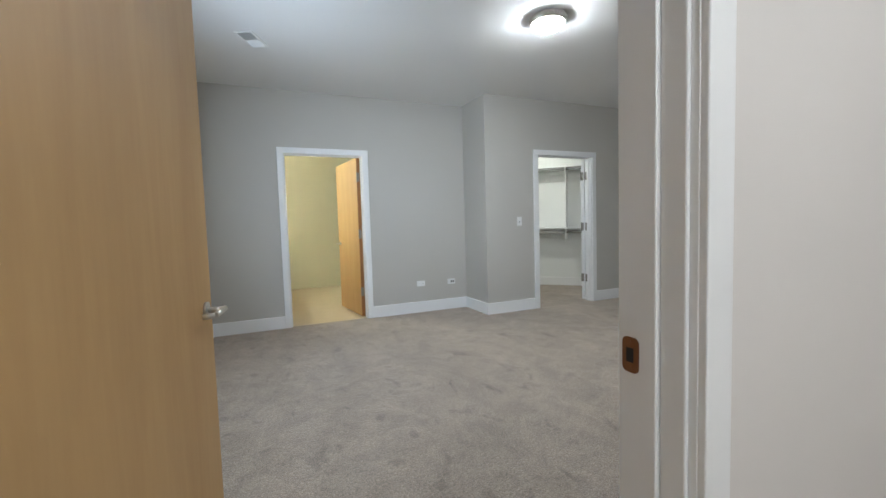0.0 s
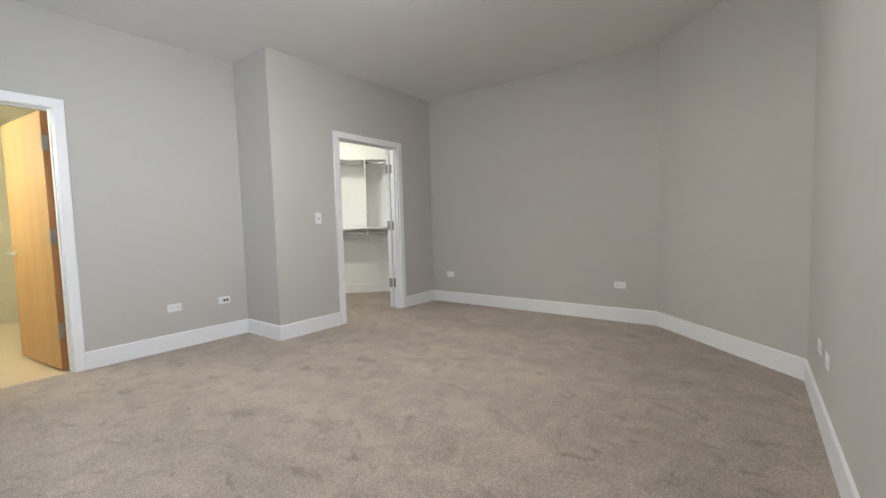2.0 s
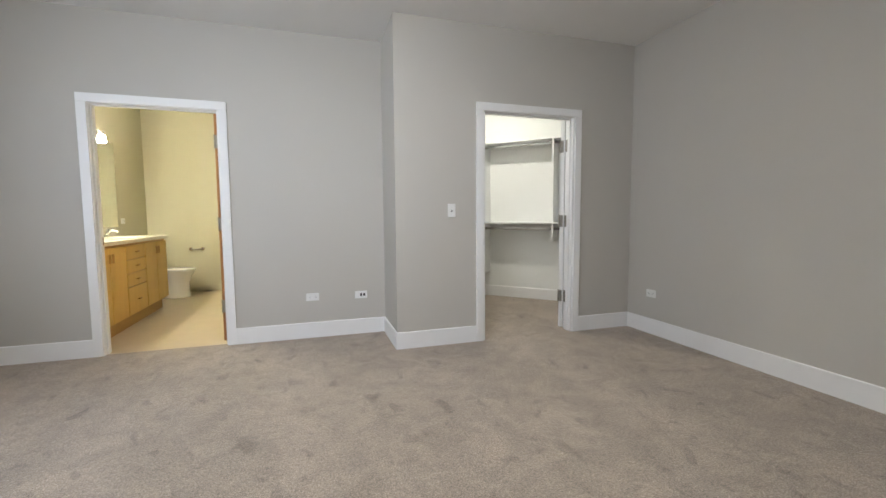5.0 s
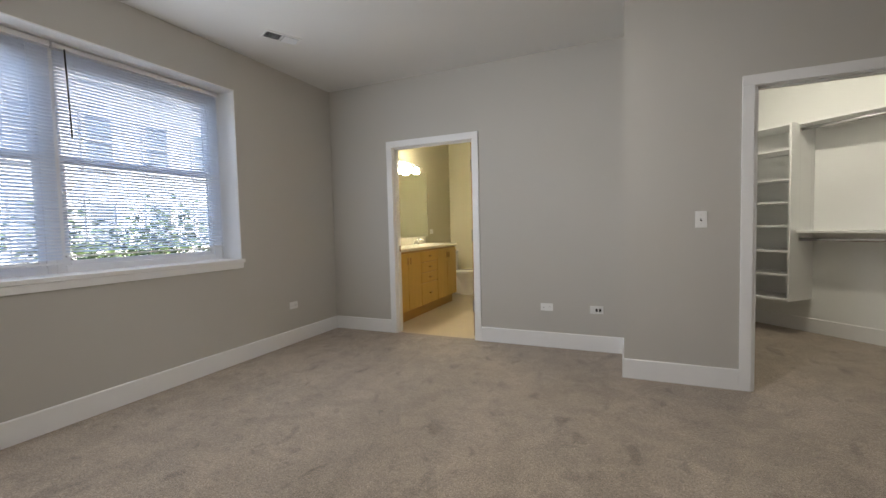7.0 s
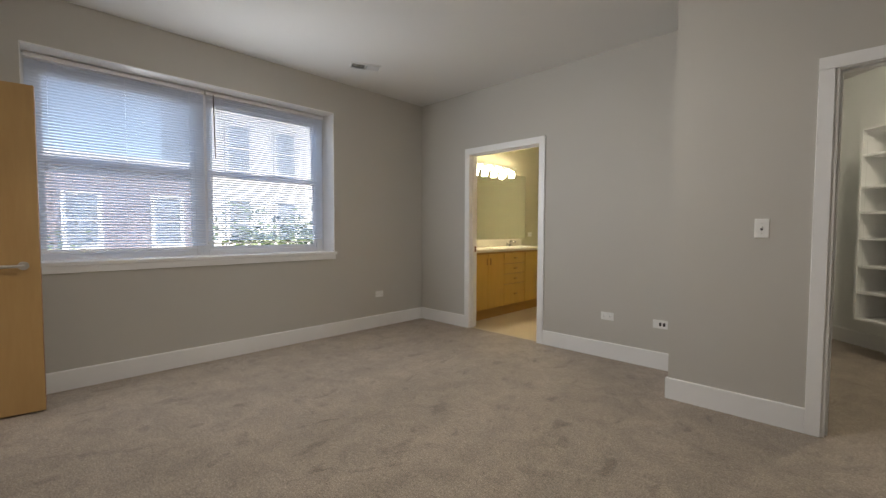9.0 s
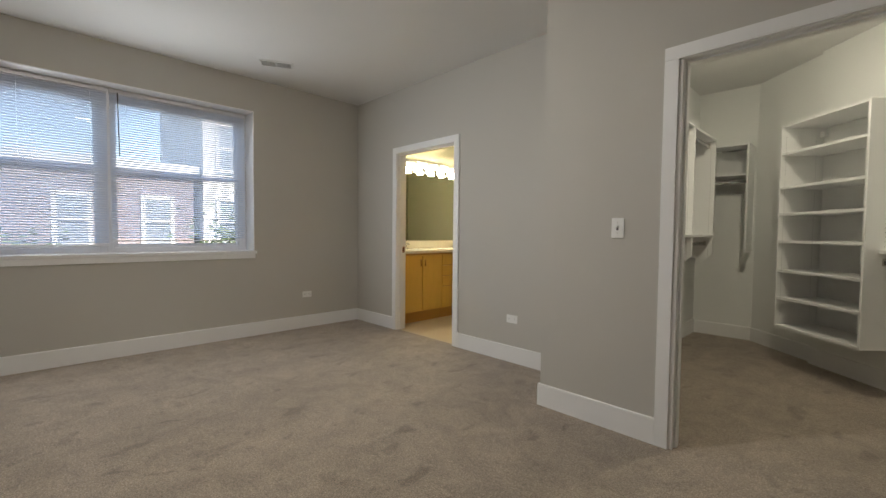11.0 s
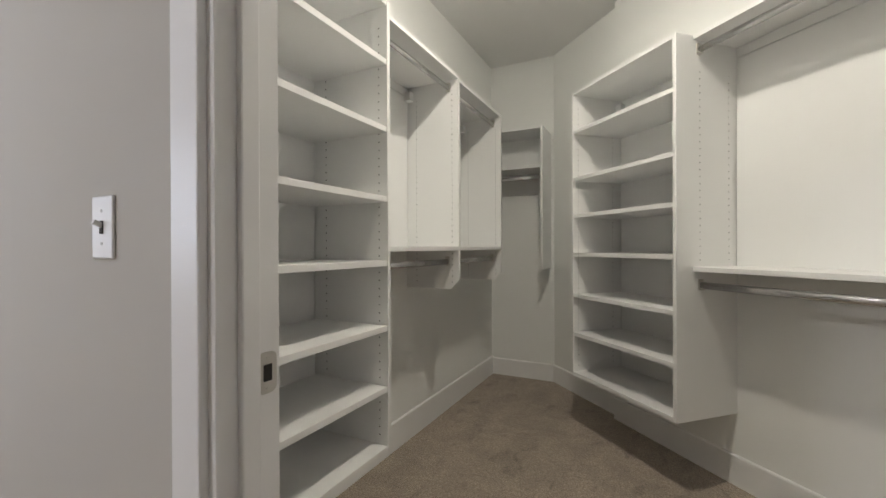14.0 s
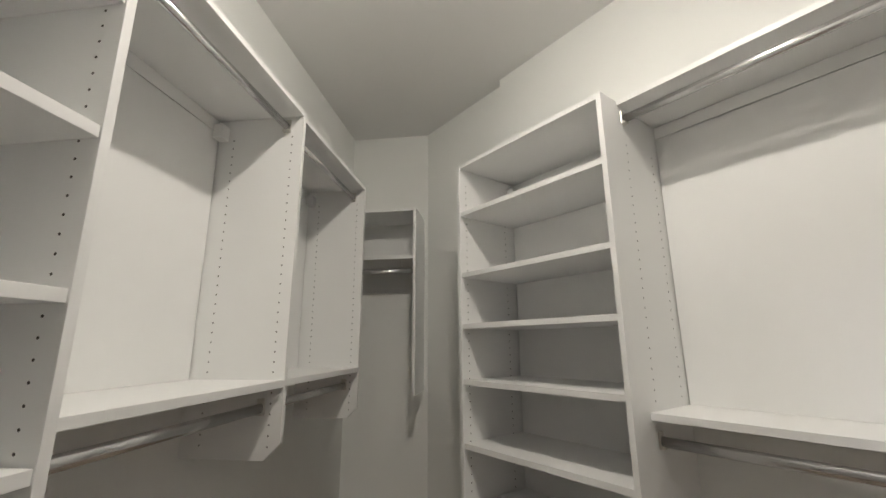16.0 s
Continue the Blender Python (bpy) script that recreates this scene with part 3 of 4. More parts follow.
# ---- wall plates, vent, lamps ----
def outlet(p, yaw, label, kind=0):
    """A horizontal duplex plate; p: middle on the wall face; the plate faces along local -y. kind 1: data jacks."""
    top = empty("wall_outlet", label, "wall outlet", group="outlets low on the walls", m=pose(*p, 0, 0, yaw))
    boxpart("plate", (-0.058, -0.006, -0.036, 0.058, 0.0, 0.036), M_PLASTIC, top, "", 0.003)
    if kind == 0:
        for x in (-0.026, 0.026):
            bm = bmesh.new()
            box(bm, x - 0.017, -0.0085, -0.014, x + 0.017, -0.005, 0.014, 0.003)
            rc = part("socket", bm, M_PLASTIC, top)
            bm = bmesh.new()
            for z in (-0.006, 0.006):
                box(bm, x - 0.006, -0.0092, z - 0.001, x + 0.002, -0.0080, z + 0.001)
            rod(bm, (x + 0.009, -0.0080, 0), (x + 0.009, -0.0092, 0), 0.0024, 8)
            part("slots", bm, M_DARK, rc)
    else:
        for x in (-0.03, 0.0, 0.03):
            bm = bmesh.new()
            box(bm, x - 0.009, -0.0085, -0.014, x + 0.009, -0.005, 0.014, 0.001)
            part("jack", bm, M_DARK if x > -0.01 else M_PLASTIC, top, "dark data jack" if x > -0.01 else "")


def switch(p, yaw, label):
    top = empty("light_switch", label, "light switch", m=pose(*p, 0, 0, yaw))
    boxpart("plate", (-0.036, -0.006, -0.058, 0.036, 0.0, 0.058), M_PLASTIC, top, "", 0.003)
    bm = bmesh.new()
    box(bm, -0.0055, -0.0075, -0.012, 0.0055, -0.0055, 0.012)
    part("slot", bm, M_GAP, top)
    bm = bmesh.new()
    box(bm, -0.004, -0.022, -0.004, 0.004, -0.006, 0.005, 0.001, m=pose(0, 0, 0.0, -25))
    part("toggle", bm, M_PLASTIC, top)
    for z in (-0.03, 0.03):
        bm = bmesh.new()
        rod(bm, (0, -0.0055, z), (0, -0.0072, z), 0.003, 8)
        part("screw", bm, M_NICKEL, top)


outlet((2.119, YB, 0.385), 0, "white duplex outlet plate low on the grey wall")
outlet((2.567, YB, 0.38), 0, "white plate with dark data jacks low on the grey wall", 1)
outlet((XE, 2.14, 0.388), -90, "white duplex outlet plate low on the grey wall")
outlet((XE, 4.35, 0.385), -90, "white duplex outlet plate low on the grey wall")
outlet((XW, 4.561, 0.396), 90, "white duplex outlet plate low below the window wall")
outlet((*south(3.27), 0.385), 180 + SA, "white duplex outlet plate low on the grey wall")
outlet((*south(3.55), 0.385), 180 + SA, "white duplex outlet plate low on the grey wall")
switch((3.292, YC, 1.18), 0, "white toggle switch plate beside the closet door")


def dome_lamp(x, y, glass, label, r=0.165, drop=0.055):
    """A flush ceiling lamp: nickel pan and a glowing frosted dome."""
    top = empty("ceiling_lamp", label, "ceiling lamp", m=pose(x, y, H))
    bm = bmesh.new()
    lathe(bm, [(0, 0), (r + 0.012, 0), (r + 0.018, -0.012), (r + 0.012, -0.045), (r - 0.002, -0.052), (r - 0.006, -0.046), (0, -0.046)], 40)
    part("pan", bm, M_NICKEL, top, "satin nickel rim")
    bm = bmesh.new()
    lathe(bm, [(r - 0.006, -0.047)] + [((r - 0.006) * math.cos(a), -0.047 - drop * math.sin(a)) for a in [k * math.pi / 16 for k in range(1, 8)]] + [(0, -0.047 - drop)], 40)
    part("diffuser", bm, glass, top, "glowing frosted glass dome")


dome_lamp(2.34, 2.80, M_DOME, "flush nickel ceiling lamp with a lit frosted dome", 0.13)
dome_lamp(3.94, 5.69, M_DOME_CLOSET, "flush nickel closet ceiling lamp with a lit dome", 0.055, 0.032)
dome_lamp(0.9, -0.75, M_DOME_HALL, "flush nickel hallway ceiling lamp with a lit dome")


def vent(x, y, yaw):
    top = empty("ceiling_vent", "white louvred supply register in the ceiling", "ceiling vent", m=pose(x, y, H, 0, 0, yaw))
    bm = bmesh.new()
    for d in ((-0.15, -0.075, -0.008, 0.15, -0.055, 0), (-0.15, 0.055, -0.008, 0.15, 0.075, 0), (-0.15, -0.055, -0.008, -0.13, 0.055, 0), (0.13, -0.055, -0.008, 0.15, 0.055, 0), (-0.008, -0.055, -0.008, 0.008, 0.055, 0)):
        box(bm, *d, bevel=0.002)
    part("frame", bm, M_PLASTIC, top)
    boxpart("backing", (-0.13, -0.055, -0.003, 0.13, 0.055, -0.001), M_DARK, top, "dark duct behind", 0)
    for side in (-1, 1):
        for k in range(9):
            bm = bmesh.new()
            box(bm, -0.0062, -0.055, -0.0006, 0.0062, 0.055, 0.0006, m=pose(side * (0.018 + k * 0.0128), 0, -0.0085, 0, 48 * side))
            part("louvre", bm, M_PLASTIC, top)


vent(0.205, 3.97, 64)


# ---- closet system ----
PANEL = 0.019


def pin_holes(parent, m, depths, z0, z1, step=0.032):
    """Rows of small dark shelf-pin holes on a panel face; m: x depth, y out of the face, z up."""
    bm = bmesh.new()
    n = int((z1 - z0) / step)
    for d in depths:
        for k in range(n):
            vs = bmesh.ops.create_circle(bm, cap_ends=True, segments=6, radius=0.0029)["verts"]
            for v in vs:
                v.co = m @ (Vector((d, 0.0006, z0 + k * step)) + Vector((v.co.x, 0, v.co.y)))
    ob = part("pin_holes", bm, M_HOLE, parent, "rows of dark shelf-pin holes")
    ob["kind"] = "stuff"


TOP_Z, LOW_Z = 2.105, 0.345


def tower(m, width, depth, shelves, label):
    """A wall-hung shelf tower: x across the front, y from front to wall, z up."""
    top = empty("shelf_tower", label, "closet shelves", group="closet shelf towers", m=m)
    boxpart("side_panel", (0, 0, LOW_Z, PANEL, depth, TOP_Z), M_MELAMINE, top, bevel=0.001)
    boxpart("side_panel", (width - PANEL, 0, LOW_Z, width, depth, TOP_Z), M_MELAMINE, top, bevel=0.001)
    boxpart("top_panel", (PANEL, 0.002, TOP_Z - PANEL, width - PANEL, depth, TOP_Z), M_MELAMINE, top, bevel=0.001)
    boxpart("bottom_panel", (PANEL, 0.002, LOW_Z, width - PANEL, depth, LOW_Z + 0.022), M_MELAMINE, top, bevel=0.001)
    for k, z in enumerate(shelves):
        boxpart("shelf", (PANEL + 0.001, 0.003, z - 0.022, width - PANEL - 0.001, depth - 0.012, z), M_MELAMINE, top, bevel=0.001)
    boxpart("back_panel", (PANEL + 0.004, depth - 0.012, LOW_Z + 0.024, width - PANEL - 0.004, depth - 0.009, TOP_Z - PANEL - 0.055), M_MELAMINE, top, bevel=0)
    boxpart("hanging_rail", (PANEL, depth - 0.012, TOP_Z - PANEL - 0.05, width - PANEL, depth - 0.008, TOP_Z - PANEL - 0.02), M_MELAMINE, top, bevel=0)
    for x in (PANEL, width - PANEL - 0.045):
        boxpart("rail_cover", (x, depth - 0.05, TOP_Z - PANEL - 0.085, x + 0.045, depth - 0.012, TOP_Z - PANEL - 0.03), M_MELAMINE, top, "white rail cover cap", 0.004)
    pin_holes(top, Matrix(((0, 1, 0, PANEL), (1, 0, 0, 0), (0, 0, 1, 0), (0, 0, 0, 1))), (0.04, depth - 0.075), LOW_Z + 0.06, TOP_Z - 0.05)
    pin_holes(top, Matrix(((0, -1, 0, width - PANEL), (1, 0, 0, 0), (0, 0, 1, 0), (0, 0, 0, 1))), (0.04, depth - 0.075), LOW_Z + 0.06, TOP_Z - 0.05)
    return top


def hang_rod(parent, x0, x1, y, z):
    bm = bmesh.new()
    # oval chrome tube
    vs = rod(bm, (x0, y, z), (x1, y, z), 0.0125, 20)
    for v in vs:
        v.co.z = z + (v.co.z - z) * 1.25
        v.co.y = y + (v.co.y - y) * 0.75
    r = part("hanging_rod", bm, M_CHROME, parent, "oval chrome hanging rod")
    for x, s in ((x0, 1), (x1, -1)):
        bm = bmesh.new()
        box(bm, x, y - 0.014, z - 0.022, x + s * 0.006, y + 0.014, z + 0.03, 0.003)
        box(bm, x, y - 0.013, z - 0.021, x + s * 0.016, y + 0.013, z - 0.012, 0.002)
        part("rod_socket", bm, M_NICKEL, r, "nickel rod socket")


def hanging_unit(m, width, depth, shelf_z, label, end=True, holes=True, rod_in=0.06):
    """A double-hang bay: top, end panel with a chamfered foot, back, mid shelf and two rods."""
    top = empty("hanging_unit", label, "closet hanging unit", group="closet hanging bays", m=m)
    boxpart("top_panel", (0.001, 0, TOP_Z - PANEL, width - (PANEL if end else 0), depth, TOP_Z), M_MELAMINE, top, bevel=0.001)
    boxpart("mid_shelf", (0.001, 0.0, shelf_z - 0.022, width - (PANEL if end else 0), depth - 0.01, shelf_z), M_MELAMINE, top, bevel=0.001)
    boxpart("back_panel", (0.005, depth - 0.010, shelf_z + 0.0005, width - PANEL - 0.005, depth - 0.007, TOP_Z - PANEL - 0.055), M_MELAMINE, top, bevel=0)
    boxpart("hanging_rail", (0.002, depth - 0.0085, TOP_Z - PANEL - 0.05, width - PANEL, depth - 0.004, TOP_Z - PANEL - 0.002), M_MELAMINE, top, bevel=0)
    if end:
        bm = bmesh.new()
        z = shelf_z
        prism(bm, [(0, TOP_Z), (depth, TOP_Z), (depth, z - 0.24), (0.05, z - 0.24), (0, z - 0.19)], width - PANEL, width, "x")
        part("end_panel", bm, M_MELAMINE, top)
        boxpart("rail_cover", (width - PANEL - 0.045, depth - 0.05, TOP_Z - PANEL - 0.085, width - PANEL, depth - 0.012, TOP_Z - PANEL - 0.03), M_MELAMINE, top, "white rail cover cap", 0.004)
        if holes:
            pin_holes(top, Matrix(((0, -1, 0, width - PANEL), (1, 0, 0, 0), (0, 0, 1, 0), (0, 0, 0, 1))), (0.04, depth - 0.07), shelf_z - 0.2, TOP_Z - 0.05)
    xe = width - (PANEL if end else 0)
    hang_rod(top, 0.001, xe, rod_in, 2.042)
    hang_rod(top, 0.001, xe, rod_in + 0.01, shelf_z - 0.022 - 0.064)
    return top


# west wall: local x runs north, local y runs west
def west(y, front):
    return Matrix(((0, -1, 0, front), (1, 0, 0, y), (0, 0, 1, 0), (0, 0, 0, 1)))


tower(west(4.84, 3.27), 0.78, 3.27 - CX, (1.877, 1.614, 1.342, 1.092, 0.838, 0.60), "white melamine shelf tower, empty, fixed to the wall")
hanging_unit(west(5.62, 3.224), 0.765, 3.224 - CX, 1.148, "white melamine hanging bay with two chrome rods, empty")
hanging_unit(west(6.385, 3.21), 0.765, 3.21 - CX, 1.148, "white melamine hanging bay with two chrome rods, empty")

# north wall: a narrow full-hang bay
bay = empty("corner_unit", "narrow white melamine bay with a shelf and long rod", "closet hanging unit", m=pose(CX, 7.517, 0))
bw, bd = 0.52, CY - 7.517
boxpart("side_panel", (bw, 0, 0.97, bw + PANEL, bd, TOP_Z), M_MELAMINE, bay, bevel=0.001)
boxpart("top_panel", (0.002, 0, TOP_Z - PANEL, bw, bd, TOP_Z), M_MELAMINE, bay, bevel=0.001)
boxpart("shelf", (0.002, 0, 1.775, bw, bd - 0.01, 1.797), M_MELAMINE, bay, bevel=0.001)
boxpart("hanging_rail", (0.002, bd - 0.012, 1.60, bw, bd - 0.002, 1.635), M_MELAMINE, bay, bevel=0)
boxpart("back_panel", (0.002, bd - 0.006, 1.80, bw, bd - 0.002, TOP_Z - PANEL - 0.06), M_MELAMINE, bay, bevel=0)
hang_rod(bay, 0.002, bw, 0.10, 1.715)

# angled wall: local x runs south-east along it, local y runs to the wall
def angled(s, c):
    x, y = diag(s, c)
    return pose(x, y, 0, 0, 0, -45)


S_T0, S_T1, C_T, C_H = -2.266, -1.486, 7.549, 7.648
angled_tower = tower(angled(S_T0, C_T), 0.78, C_RIGHT - C_T, (1.866, 1.574, 1.345, 1.107, 0.852, 0.614), "white melamine shelf tower, empty, on the angled wall")
pin_holes(angled_tower, Matrix(((0, 1, 0, 0.78), (1, 0, 0, 0), (0, 0, 1, 0), (0, 0, 0, 1))), (0.14, C_RIGHT - C_T - 0.055), 1.08, TOP_Z - 0.12)
hanging_unit(angled(S_T1, C_H), 0.94, C_RIGHT - C_H, 1.05, "white melamine hanging bay with two chrome rods, empty", rod_in=0.032)
hanging_unit(angled(S_T1 + 0.94, C_H), 0.94, C_RIGHT - C_H, 1.05, "white melamine hanging bay with two chrome rods, empty", rod_in=0.032)


# ---- bathroom ----
def vanity():
    """Maple vanity: doors, four drawers, doors; faces +x."""
    y0, y1, xf, zt = 5.42, 7.33, 0.335, 0.88
    top = empty("bathroom_vanity", "long maple vanity cabinet under a cream counter", "vanity cabinet")
    # body coloured darker than its fronts to paint the shade in the gaps
    boxpart("body", (XBW, y0, 0.13, xf, y1, zt), M_VANITY_DARK, top)
    boxpart("toe_kick", (XBW, y0 + 0.002, -0.004, xf - 0.06, y1 - 0.002, 0.13), M_VANITY_DARK, top, "dark recessed toe kick", 0)
    g = 0.005

    def front(name, a, b, lo, hi, pull, vertical):
        d = boxpart(name, (xf, a + g, lo + g, xf + 0.019, b - g, hi - g), M_VANITY, top, "", 0.002)
        bm = bmesh.new()
        py, pz = pull
        if vertical:
            rod(bm, (xf + 0.034, py, pz - 0.042), (xf + 0.034, py, pz + 0.042), 0.009, 12)
            for s in (-0.032, 0.032):
                rod(bm, (xf + 0.019, py, pz + s), (xf + 0.04, py, pz + s), 0.004, 8)
        else:
            rod(bm, (xf + 0.034, py - 0.034, pz), (xf + 0.034, py + 0.034, pz), 0.008, 12)
            for s in (-0.032, 0.032):
                rod(bm, (xf + 0.019, py + s, pz), (xf + 0.04, py + s, pz), 0.004, 8)
        part("pull", bm, M_VANITY_DARK, d, "slim wooden pull")
    dz = zt - 0.02
    front("cabinet_door", y0, 5.77, 0.14, dz, (5.735, dz - 0.10), True)
    front("cabinet_door", 5.77, 6.12, 0.14, dz, (5.805, dz - 0.10), True)
    zs = [dz, dz - 0.15, dz - 0.29, dz - 0.43, 0.14]
    for a, b in zip(zs, zs[1:]):
        front("drawer", 6.12, 6.63, b, a, (6.375, (a + b) / 2), False)
    front("cabinet_door", 6.63, 6.98, 0.14, dz, (6.945, dz - 0.10), True)
    front("cabinet_door", 6.98, y1, 0.14, dz, (7.015, dz - 0.10), True)
    c = empty("vanity_counter", "cream cultured marble counter with backsplash and basins", "counter")
    bm = bmesh.new()
    box(bm, XBW, y0 - 0.03, zt, xf + 0.035, y1 + 0.02, zt + 0.037, 0.006)
    part("top", bm, M_COUNTER, c)
    boxpart("backsplash", (XBW, y0 - 0.03, zt + 0.037, XBW + 0.02, y1 + 0.02, zt + 0.145), M_COUNTER, c, "", 0.003)
    boxpart("side_splash", (XBW + 0.02, y0 - 0.035, zt + 0.037, xf + 0.02, y0 - 0.017, zt + 0.145), M_COUNTER, c, "", 0.003)
    for yb in (5.82, 6.90):
        bm = bmesh.new()
        lathe(bm, [(0.20, 0.0), (0.205, 0.004), (0.195, 0.005), (0.17, -0.002), (0.0, -0.006)], 32, pose(XBW + 0.30, yb, zt + 0.038) @ Matrix.Diagonal((0.8, 1.1, 1, 1)))
        part("basin", bm, M_PORCELAIN, c, "white oval basin")
        f = empty("basin_faucet", "chrome two-handle faucet on the counter", "faucet", group="vanity faucets", m=pose(XBW + 0.085, yb, zt + 0.037))
        bm = bmesh.new()
        box(bm, -0.025, -0.08, 0, 0.025, 0.08, 0.014, 0.005)
        part("base", bm, M_CHROME, f)
        bm = bmesh.new()
        rod(bm, (0, 0, 0.01), (0.03, 0, 0.085), 0.013, 14)
        rod(bm, (0.03, 0, 0.085), (0.115, 0, 0.075), 0.011, 14)
        rod(bm, (0.115, 0, 0.078), (0.118, 0, 0.055), 0.009, 12)
        part("spout", bm, M_CHROME, f)
        for s in (-1, 1):
            bm = bmesh.new()
            rod(bm, (0, s * 0.055, 0.012), (0, s * 0.055, 0.05), 0.012, 12)
            rod(bm, (0, s * 0.055, 0.05), (0.02, s * 0.10, 0.065), 0.006, 10)
            part("handle", bm, M_CHROME, f)


vanity()
mirror = boxpart("wall_mirror", (XBW + 0.001, 5.44, 1.03, XBW + 0.007, 7.47, 2.06), M_MIRROR, None, "wide frameless wall mirror above the vanity", 0.002)
tagged(mirror, category="mirror")


def vanity_light():
    top = empty("vanity_light", "nickel bar of lit frosted bell shades above the mirror", "wall lamp", m=pose(XBW, 6.49, 2.13))
    bm = bmesh.new()
    box(bm, 0.0, -0.60, -0.03, 0.022, 0.60, 0.03, 0.008)
    part("back_plate", bm, M_NICKEL, top)
    bm = bmesh.new()
    rod(bm, (0.07, -0.60, 0.0), (0.07, 0.60, 0.0), 0.012, 14)
    for y in (-0.45, 0.45):
        rod(bm, (0.02, y, 0), (0.07, y, 0), 0.009, 10)
    part("bar", bm, M_NICKEL, top)
    for k in range(5):
        y = -0.44 + 0.22 * k
        bm = bmesh.new()
        rod(bm, (0.07, y, -0.005), (0.10, y, -0.03), 0.014, 12)
        rod(bm, (0.10, y, -0.02), (0.10, y, -0.055), 0.022, 16)
        arm = part("arm", bm, M_NICKEL, top)
        bm = bmesh.new()
        lathe(bm, [(0.018, -0.05), (0.030, -0.062), (0.038, -0.085), (0.042, -0.115), (0.045, -0.14), (0.034, -0.143), (0.0, -0.136)], 24, pose(0.10, y, 0))
        part("shade", bm, M_BULB, arm, "glowing frosted glass bell shade")


vanity_light()
outlet((XBW, 7.62, 1.10), 90, "white duplex outlet plate beside the bathroom mirror")


def toilet():
    top = empty("toilet", "white porcelain toilet against the bathroom wall", "toilet", m=pose(XBW + 0.03, 8.03, -0.004))
    bm = bmesh.new()
    prof = [(0.0, 0.0), (0.125, 0.0), (0.13, 0.02), (0.12, 0.10), (0.12, 0.20), (0.15, 0.30), (0.185, 0.375), (0.19, 0.39), (0.0, 0.39)]
    lathe(bm, prof, 32, pose(0.44, 0, 0) @ Matrix.Diagonal((1.22, 1.0, 1, 1)))
    box(bm, 0.06, -0.10, 0.0, 0.40, 0.10, 0.34, 0.04)
    part("bowl", bm, M_PORCELAIN, top)
    bm = bmesh.new()
    lathe(bm, [(0.0, 0.392), (0.19, 0.392), (0.197, 0.402), (0.19, 0.416), (0.0, 0.42)], 32, pose(0.44, 0, 0) @ Matrix.Diagonal((1.22, 1.0, 1, 1)))
    part("seat", bm, M_PORCELAIN, top)
    boxpart("tank", (0.01, -0.21, 0.38, 0.20, 0.21, 0.72), M_PORCELAIN, top, "", 0.02)
    boxpart("tank_lid", (0.005, -0.22, 0.72, 0.21, 0.22, 0.755), M_PORCELAIN, top, "", 0.012)
    bm = bmesh.new()
    rod(bm, (0.20, -0.15, 0.66), (0.225, -0.15, 0.66), 0.008, 10)
    rod(bm, (0.222, -0.15, 0.66), (0.222, -0.09, 0.65), 0.006, 8)
    part("flush_lever", bm, M_CHROME, top)


toilet()
tp = empty("toilet_paper_holder", "chrome toilet paper holder on the end wall", "paper holder", m=pose(0.44, YBN, 0.66))
for dx in (-0.08, 0.08):
    bm = bmesh.new()
    rod(bm, (dx, 0, 0), (dx, -0.008, 0), 0.025, 16)
    rod(bm, (dx, -0.008, 0), (dx, -0.07, 0), 0.009, 10)
    part("post", bm, M_CHROME, tp)
bm = bmesh.new()
rod(bm, (-0.08, -0.065, 0), (0.08, -0.065, 0), 0.008, 12)
part("roller", bm, M_CHROME, tp)

bm = bmesh.new()
box(bm, XJ - 0.012, 6.15, 0.0, XJ - 0.001, YBN - 0.001, H - 0.001)
thing("wall_shower_tile", bm, M_SHOWER, "olive tiled shower wall", "shower wall", kind="structure")
# shower fittings on the east wall, seen in the mirror
sh = empty("wall_shower", "chrome shower head on a bent arm", "shower", m=pose(XJ - 0.012, 7.2, 1.98))
bm = bmesh.new()
rod(bm, (0, 0, 0), (-0.12, 0, -0.01), 0.009, 12)
rod(bm, (-0.12, 0, -0.01), (-0.16, 0, -0.06), 0.01, 12)
part("arm", bm, M_CHROME, sh)
bm = bmesh.new()
rod(bm, (-0.155, 0, -0.055), (-0.19, 0, -0.10), 0.018, 16, 0.04)
part("head", bm, M_CHROME, sh)
sv = empty("shower_valve", "chrome shower valve with a lever", "shower valve", m=pose(XJ - 0.012, 7.2, 1.1))
bm = bmesh.new()
rod(bm, (0, 0, 0), (-0.01, 0, 0), 0.075, 28)
part("escutcheon", bm, M_CHROME, sv)
bm = bmesh.new()
rod(bm, (-0.01, 0, 0), (-0.06, 0, 0), 0.02, 14)
rod(bm, (-0.05, 0, 0), (-0.055, 0, -0.09), 0.008, 10)
part("lever", bm, M_CHROME, sv)


# ---- outside the window ----
GZ = -3.6
bm = bmesh.new()
prism(bm, [(-900, -900), (900, -900), (900, 900), (-900, 900)], GZ - 0.5, GZ)
thing("ground", bm, M_ASPHALT, "grey asphalt street and ground outside", "ground", kind="structure")


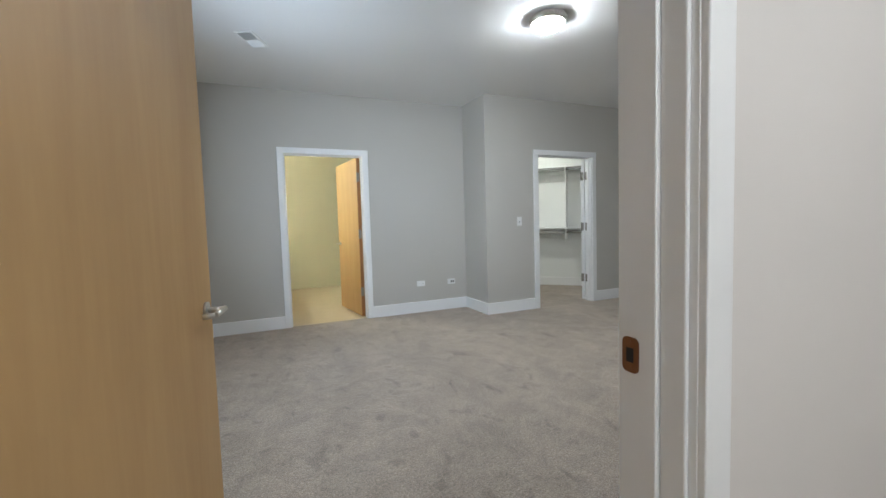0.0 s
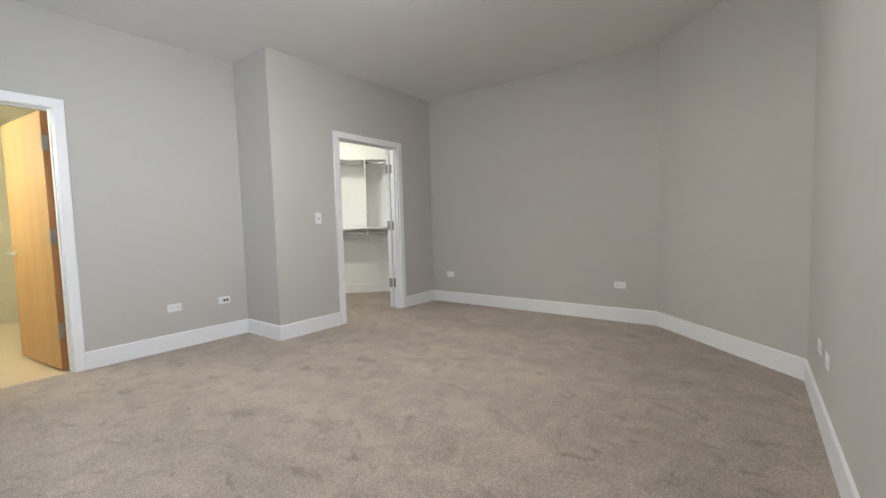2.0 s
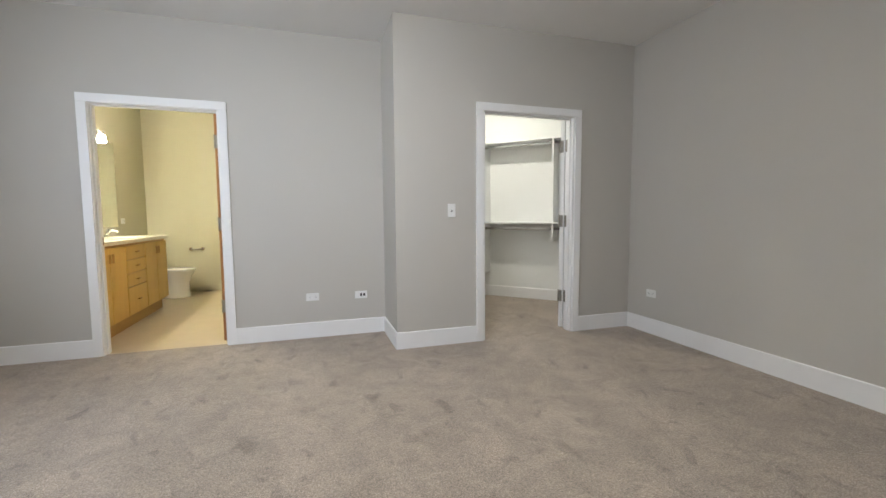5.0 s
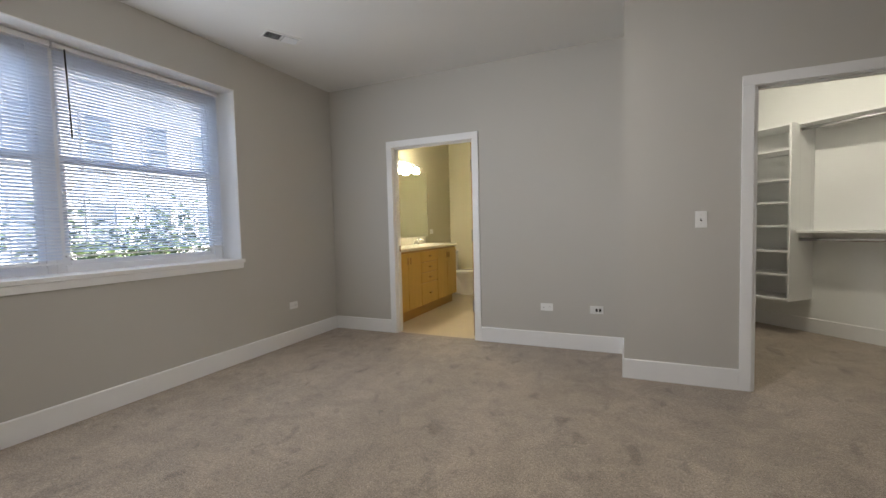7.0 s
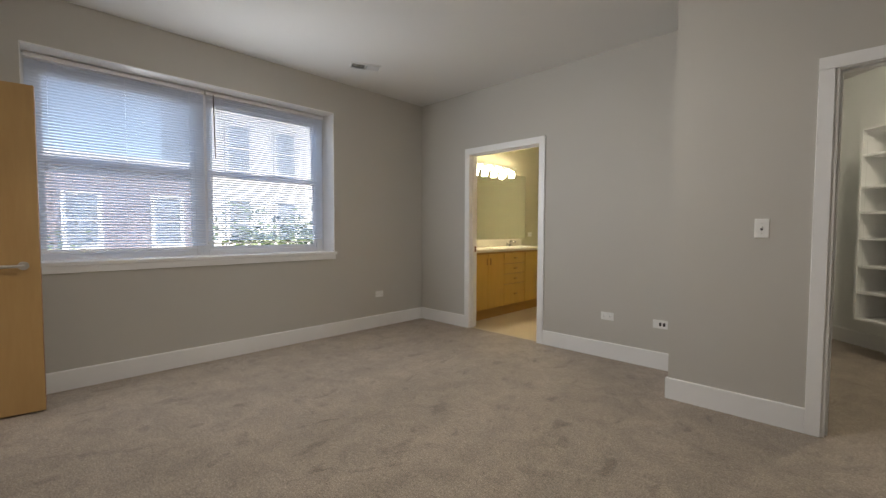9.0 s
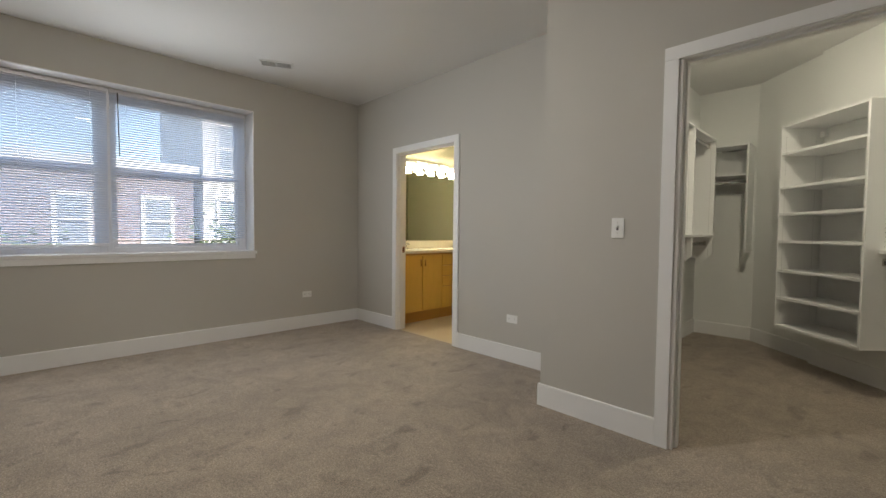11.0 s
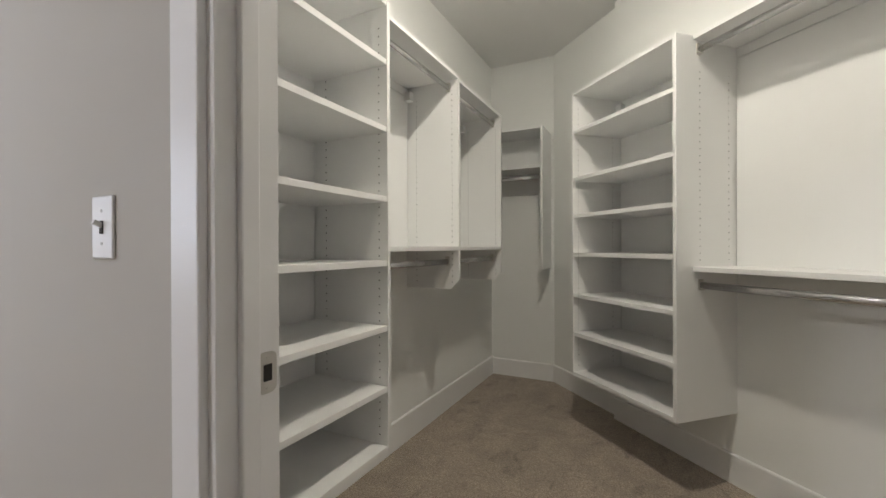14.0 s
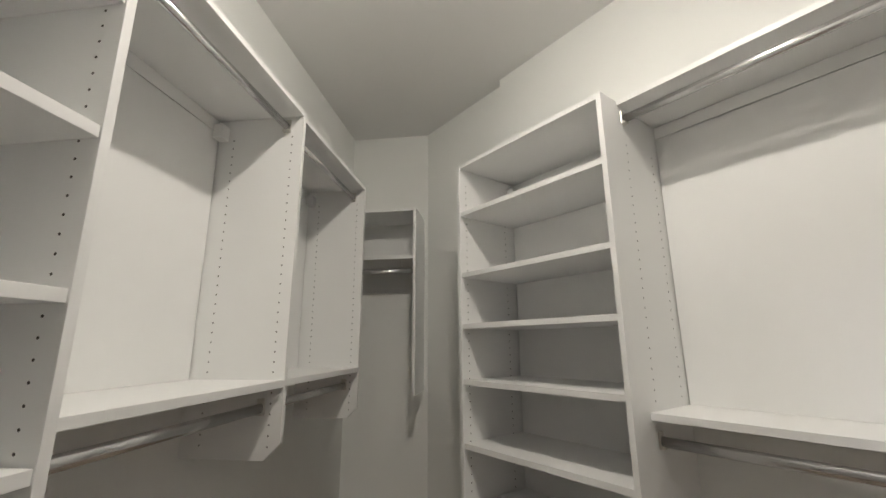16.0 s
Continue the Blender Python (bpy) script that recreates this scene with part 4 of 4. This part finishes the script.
def house(x, y0, y1, storeys, body, label, bays):
    """A town house across the street; its face looks to +x."""
    top = empty("apartment_building", label, "building", group="houses across the street", m=pose(x, y0, GZ))
    w, h = y1 - y0, storeys * 3.1 + 0.8
    boxpart("wall", (-8, 0, 0, 0, w, h), body, top, "", 0)
    boxpart("cornice", (-8.2, -0.15, h, 0.35, w + 0.15, h + 0.4), M_STONE, top, "pale cornice", 0.03)
    for s in range(storeys):
        for k in range(bays):
            yc = w * (k + 0.5) / bays
            z0 = s * 3.1 + 1.1
            hw = 0.45
            wd = boxpart("window", (0.0, yc - hw, z0, 0.03, yc + hw, z0 + 1.75), M_PANE_DARK, top, "dark sash window", 0)
            boxpart("sill", (0.0, yc - hw - 0.1, z0 - 0.12, 0.14, yc + hw + 0.1, z0), M_STONE, wd, "", 0)
            bm = bmesh.new()
            for d in ((0.02, yc - hw - 0.1, z0, 0.09, yc - hw + 0.04, z0 + 1.9), (0.02, yc + hw - 0.04, z0, 0.09, yc + hw + 0.1, z0 + 1.9), (0.02, yc - hw, z0 + 1.75, 0.09, yc + hw, z0 + 1.9), (0.02, yc - hw, z0 + 0.82, 0.07, yc + hw, z0 + 0.92)):
                box(bm, *d)
            part("frame", bm, M_STONE, wd)
    return top


house(-15, -9.5, -0.8, 2, M_BRICK, "red brick town house across the street", 4)
house(-15.4, -0.6, 7.0, 2, M_BRICK, "low red brick town house across the street", 3)
house(-14.8, 7.2, 15.3, 4, M_STONE, "pale stuccoed apartment building across the street", 4)
house(-15.2, 15.5, 24.0, 3, M_BRICK, "red brick apartment building down the street", 4)


def tree(x, y, h, seed):
    """A street tree: tapered trunk, limbs, and a crown of leaf clusters."""
    rng = random.Random(seed)
    top = empty("street_tree", "green leafy street tree by the road", "tree", group="street trees", m=pose(x, y, GZ))
    bm = bmesh.new()
    rod(bm, (0, 0, 0), (0.05, 0.03, h * 0.45), 0.16, 12, 0.10)
    tips = []
    for k in range(9):
        a = k * 2.4
        z = h * (0.38 + 0.05 * k)
        p = Vector((0.05, 0.03, min(z, h * 0.44)))
        q = p + Vector((math.cos(a) * h * 0.22, math.sin(a) * h * 0.22, h * (0.16 + 0.03 * k)))
        rod(bm, p, q, 0.06, 7, 0.02)
        tips.append(q)
        tips.append((p + q) / 2 + Vector((0, 0, 0.4)))
    part("trunk", bm, M_BARK, top)
    verts, faces = [], []
    for q in tips:
        for _ in range(170):
            c = q + Vector((rng.gauss(0, 0.5), rng.gauss(0, 0.5), rng.gauss(0, 0.42)))
            u = Vector((rng.gauss(0, 1), rng.gauss(0, 1), rng.gauss(0, 1))).normalized() * 0.10
            v = u.cross(Vector((rng.gauss(0, 1), rng.gauss(0, 1), rng.gauss(0, 1)))).normalized() * 0.055
            i = len(verts)
            verts += [c - u, c + v, c + u, c - v]
            faces.append((i, i + 1, i + 2, i + 3))
    me = bpy.data.meshes.new("crown")
    me.from_pydata(verts, [], faces)
    me.materials.append(M_LEAF)
    ob = new("crown", me)
    ob.parent = top


tree(-8.5, 7.4, 5.6, 3)
tree(-9.0, 0.6, 5.0, 5)
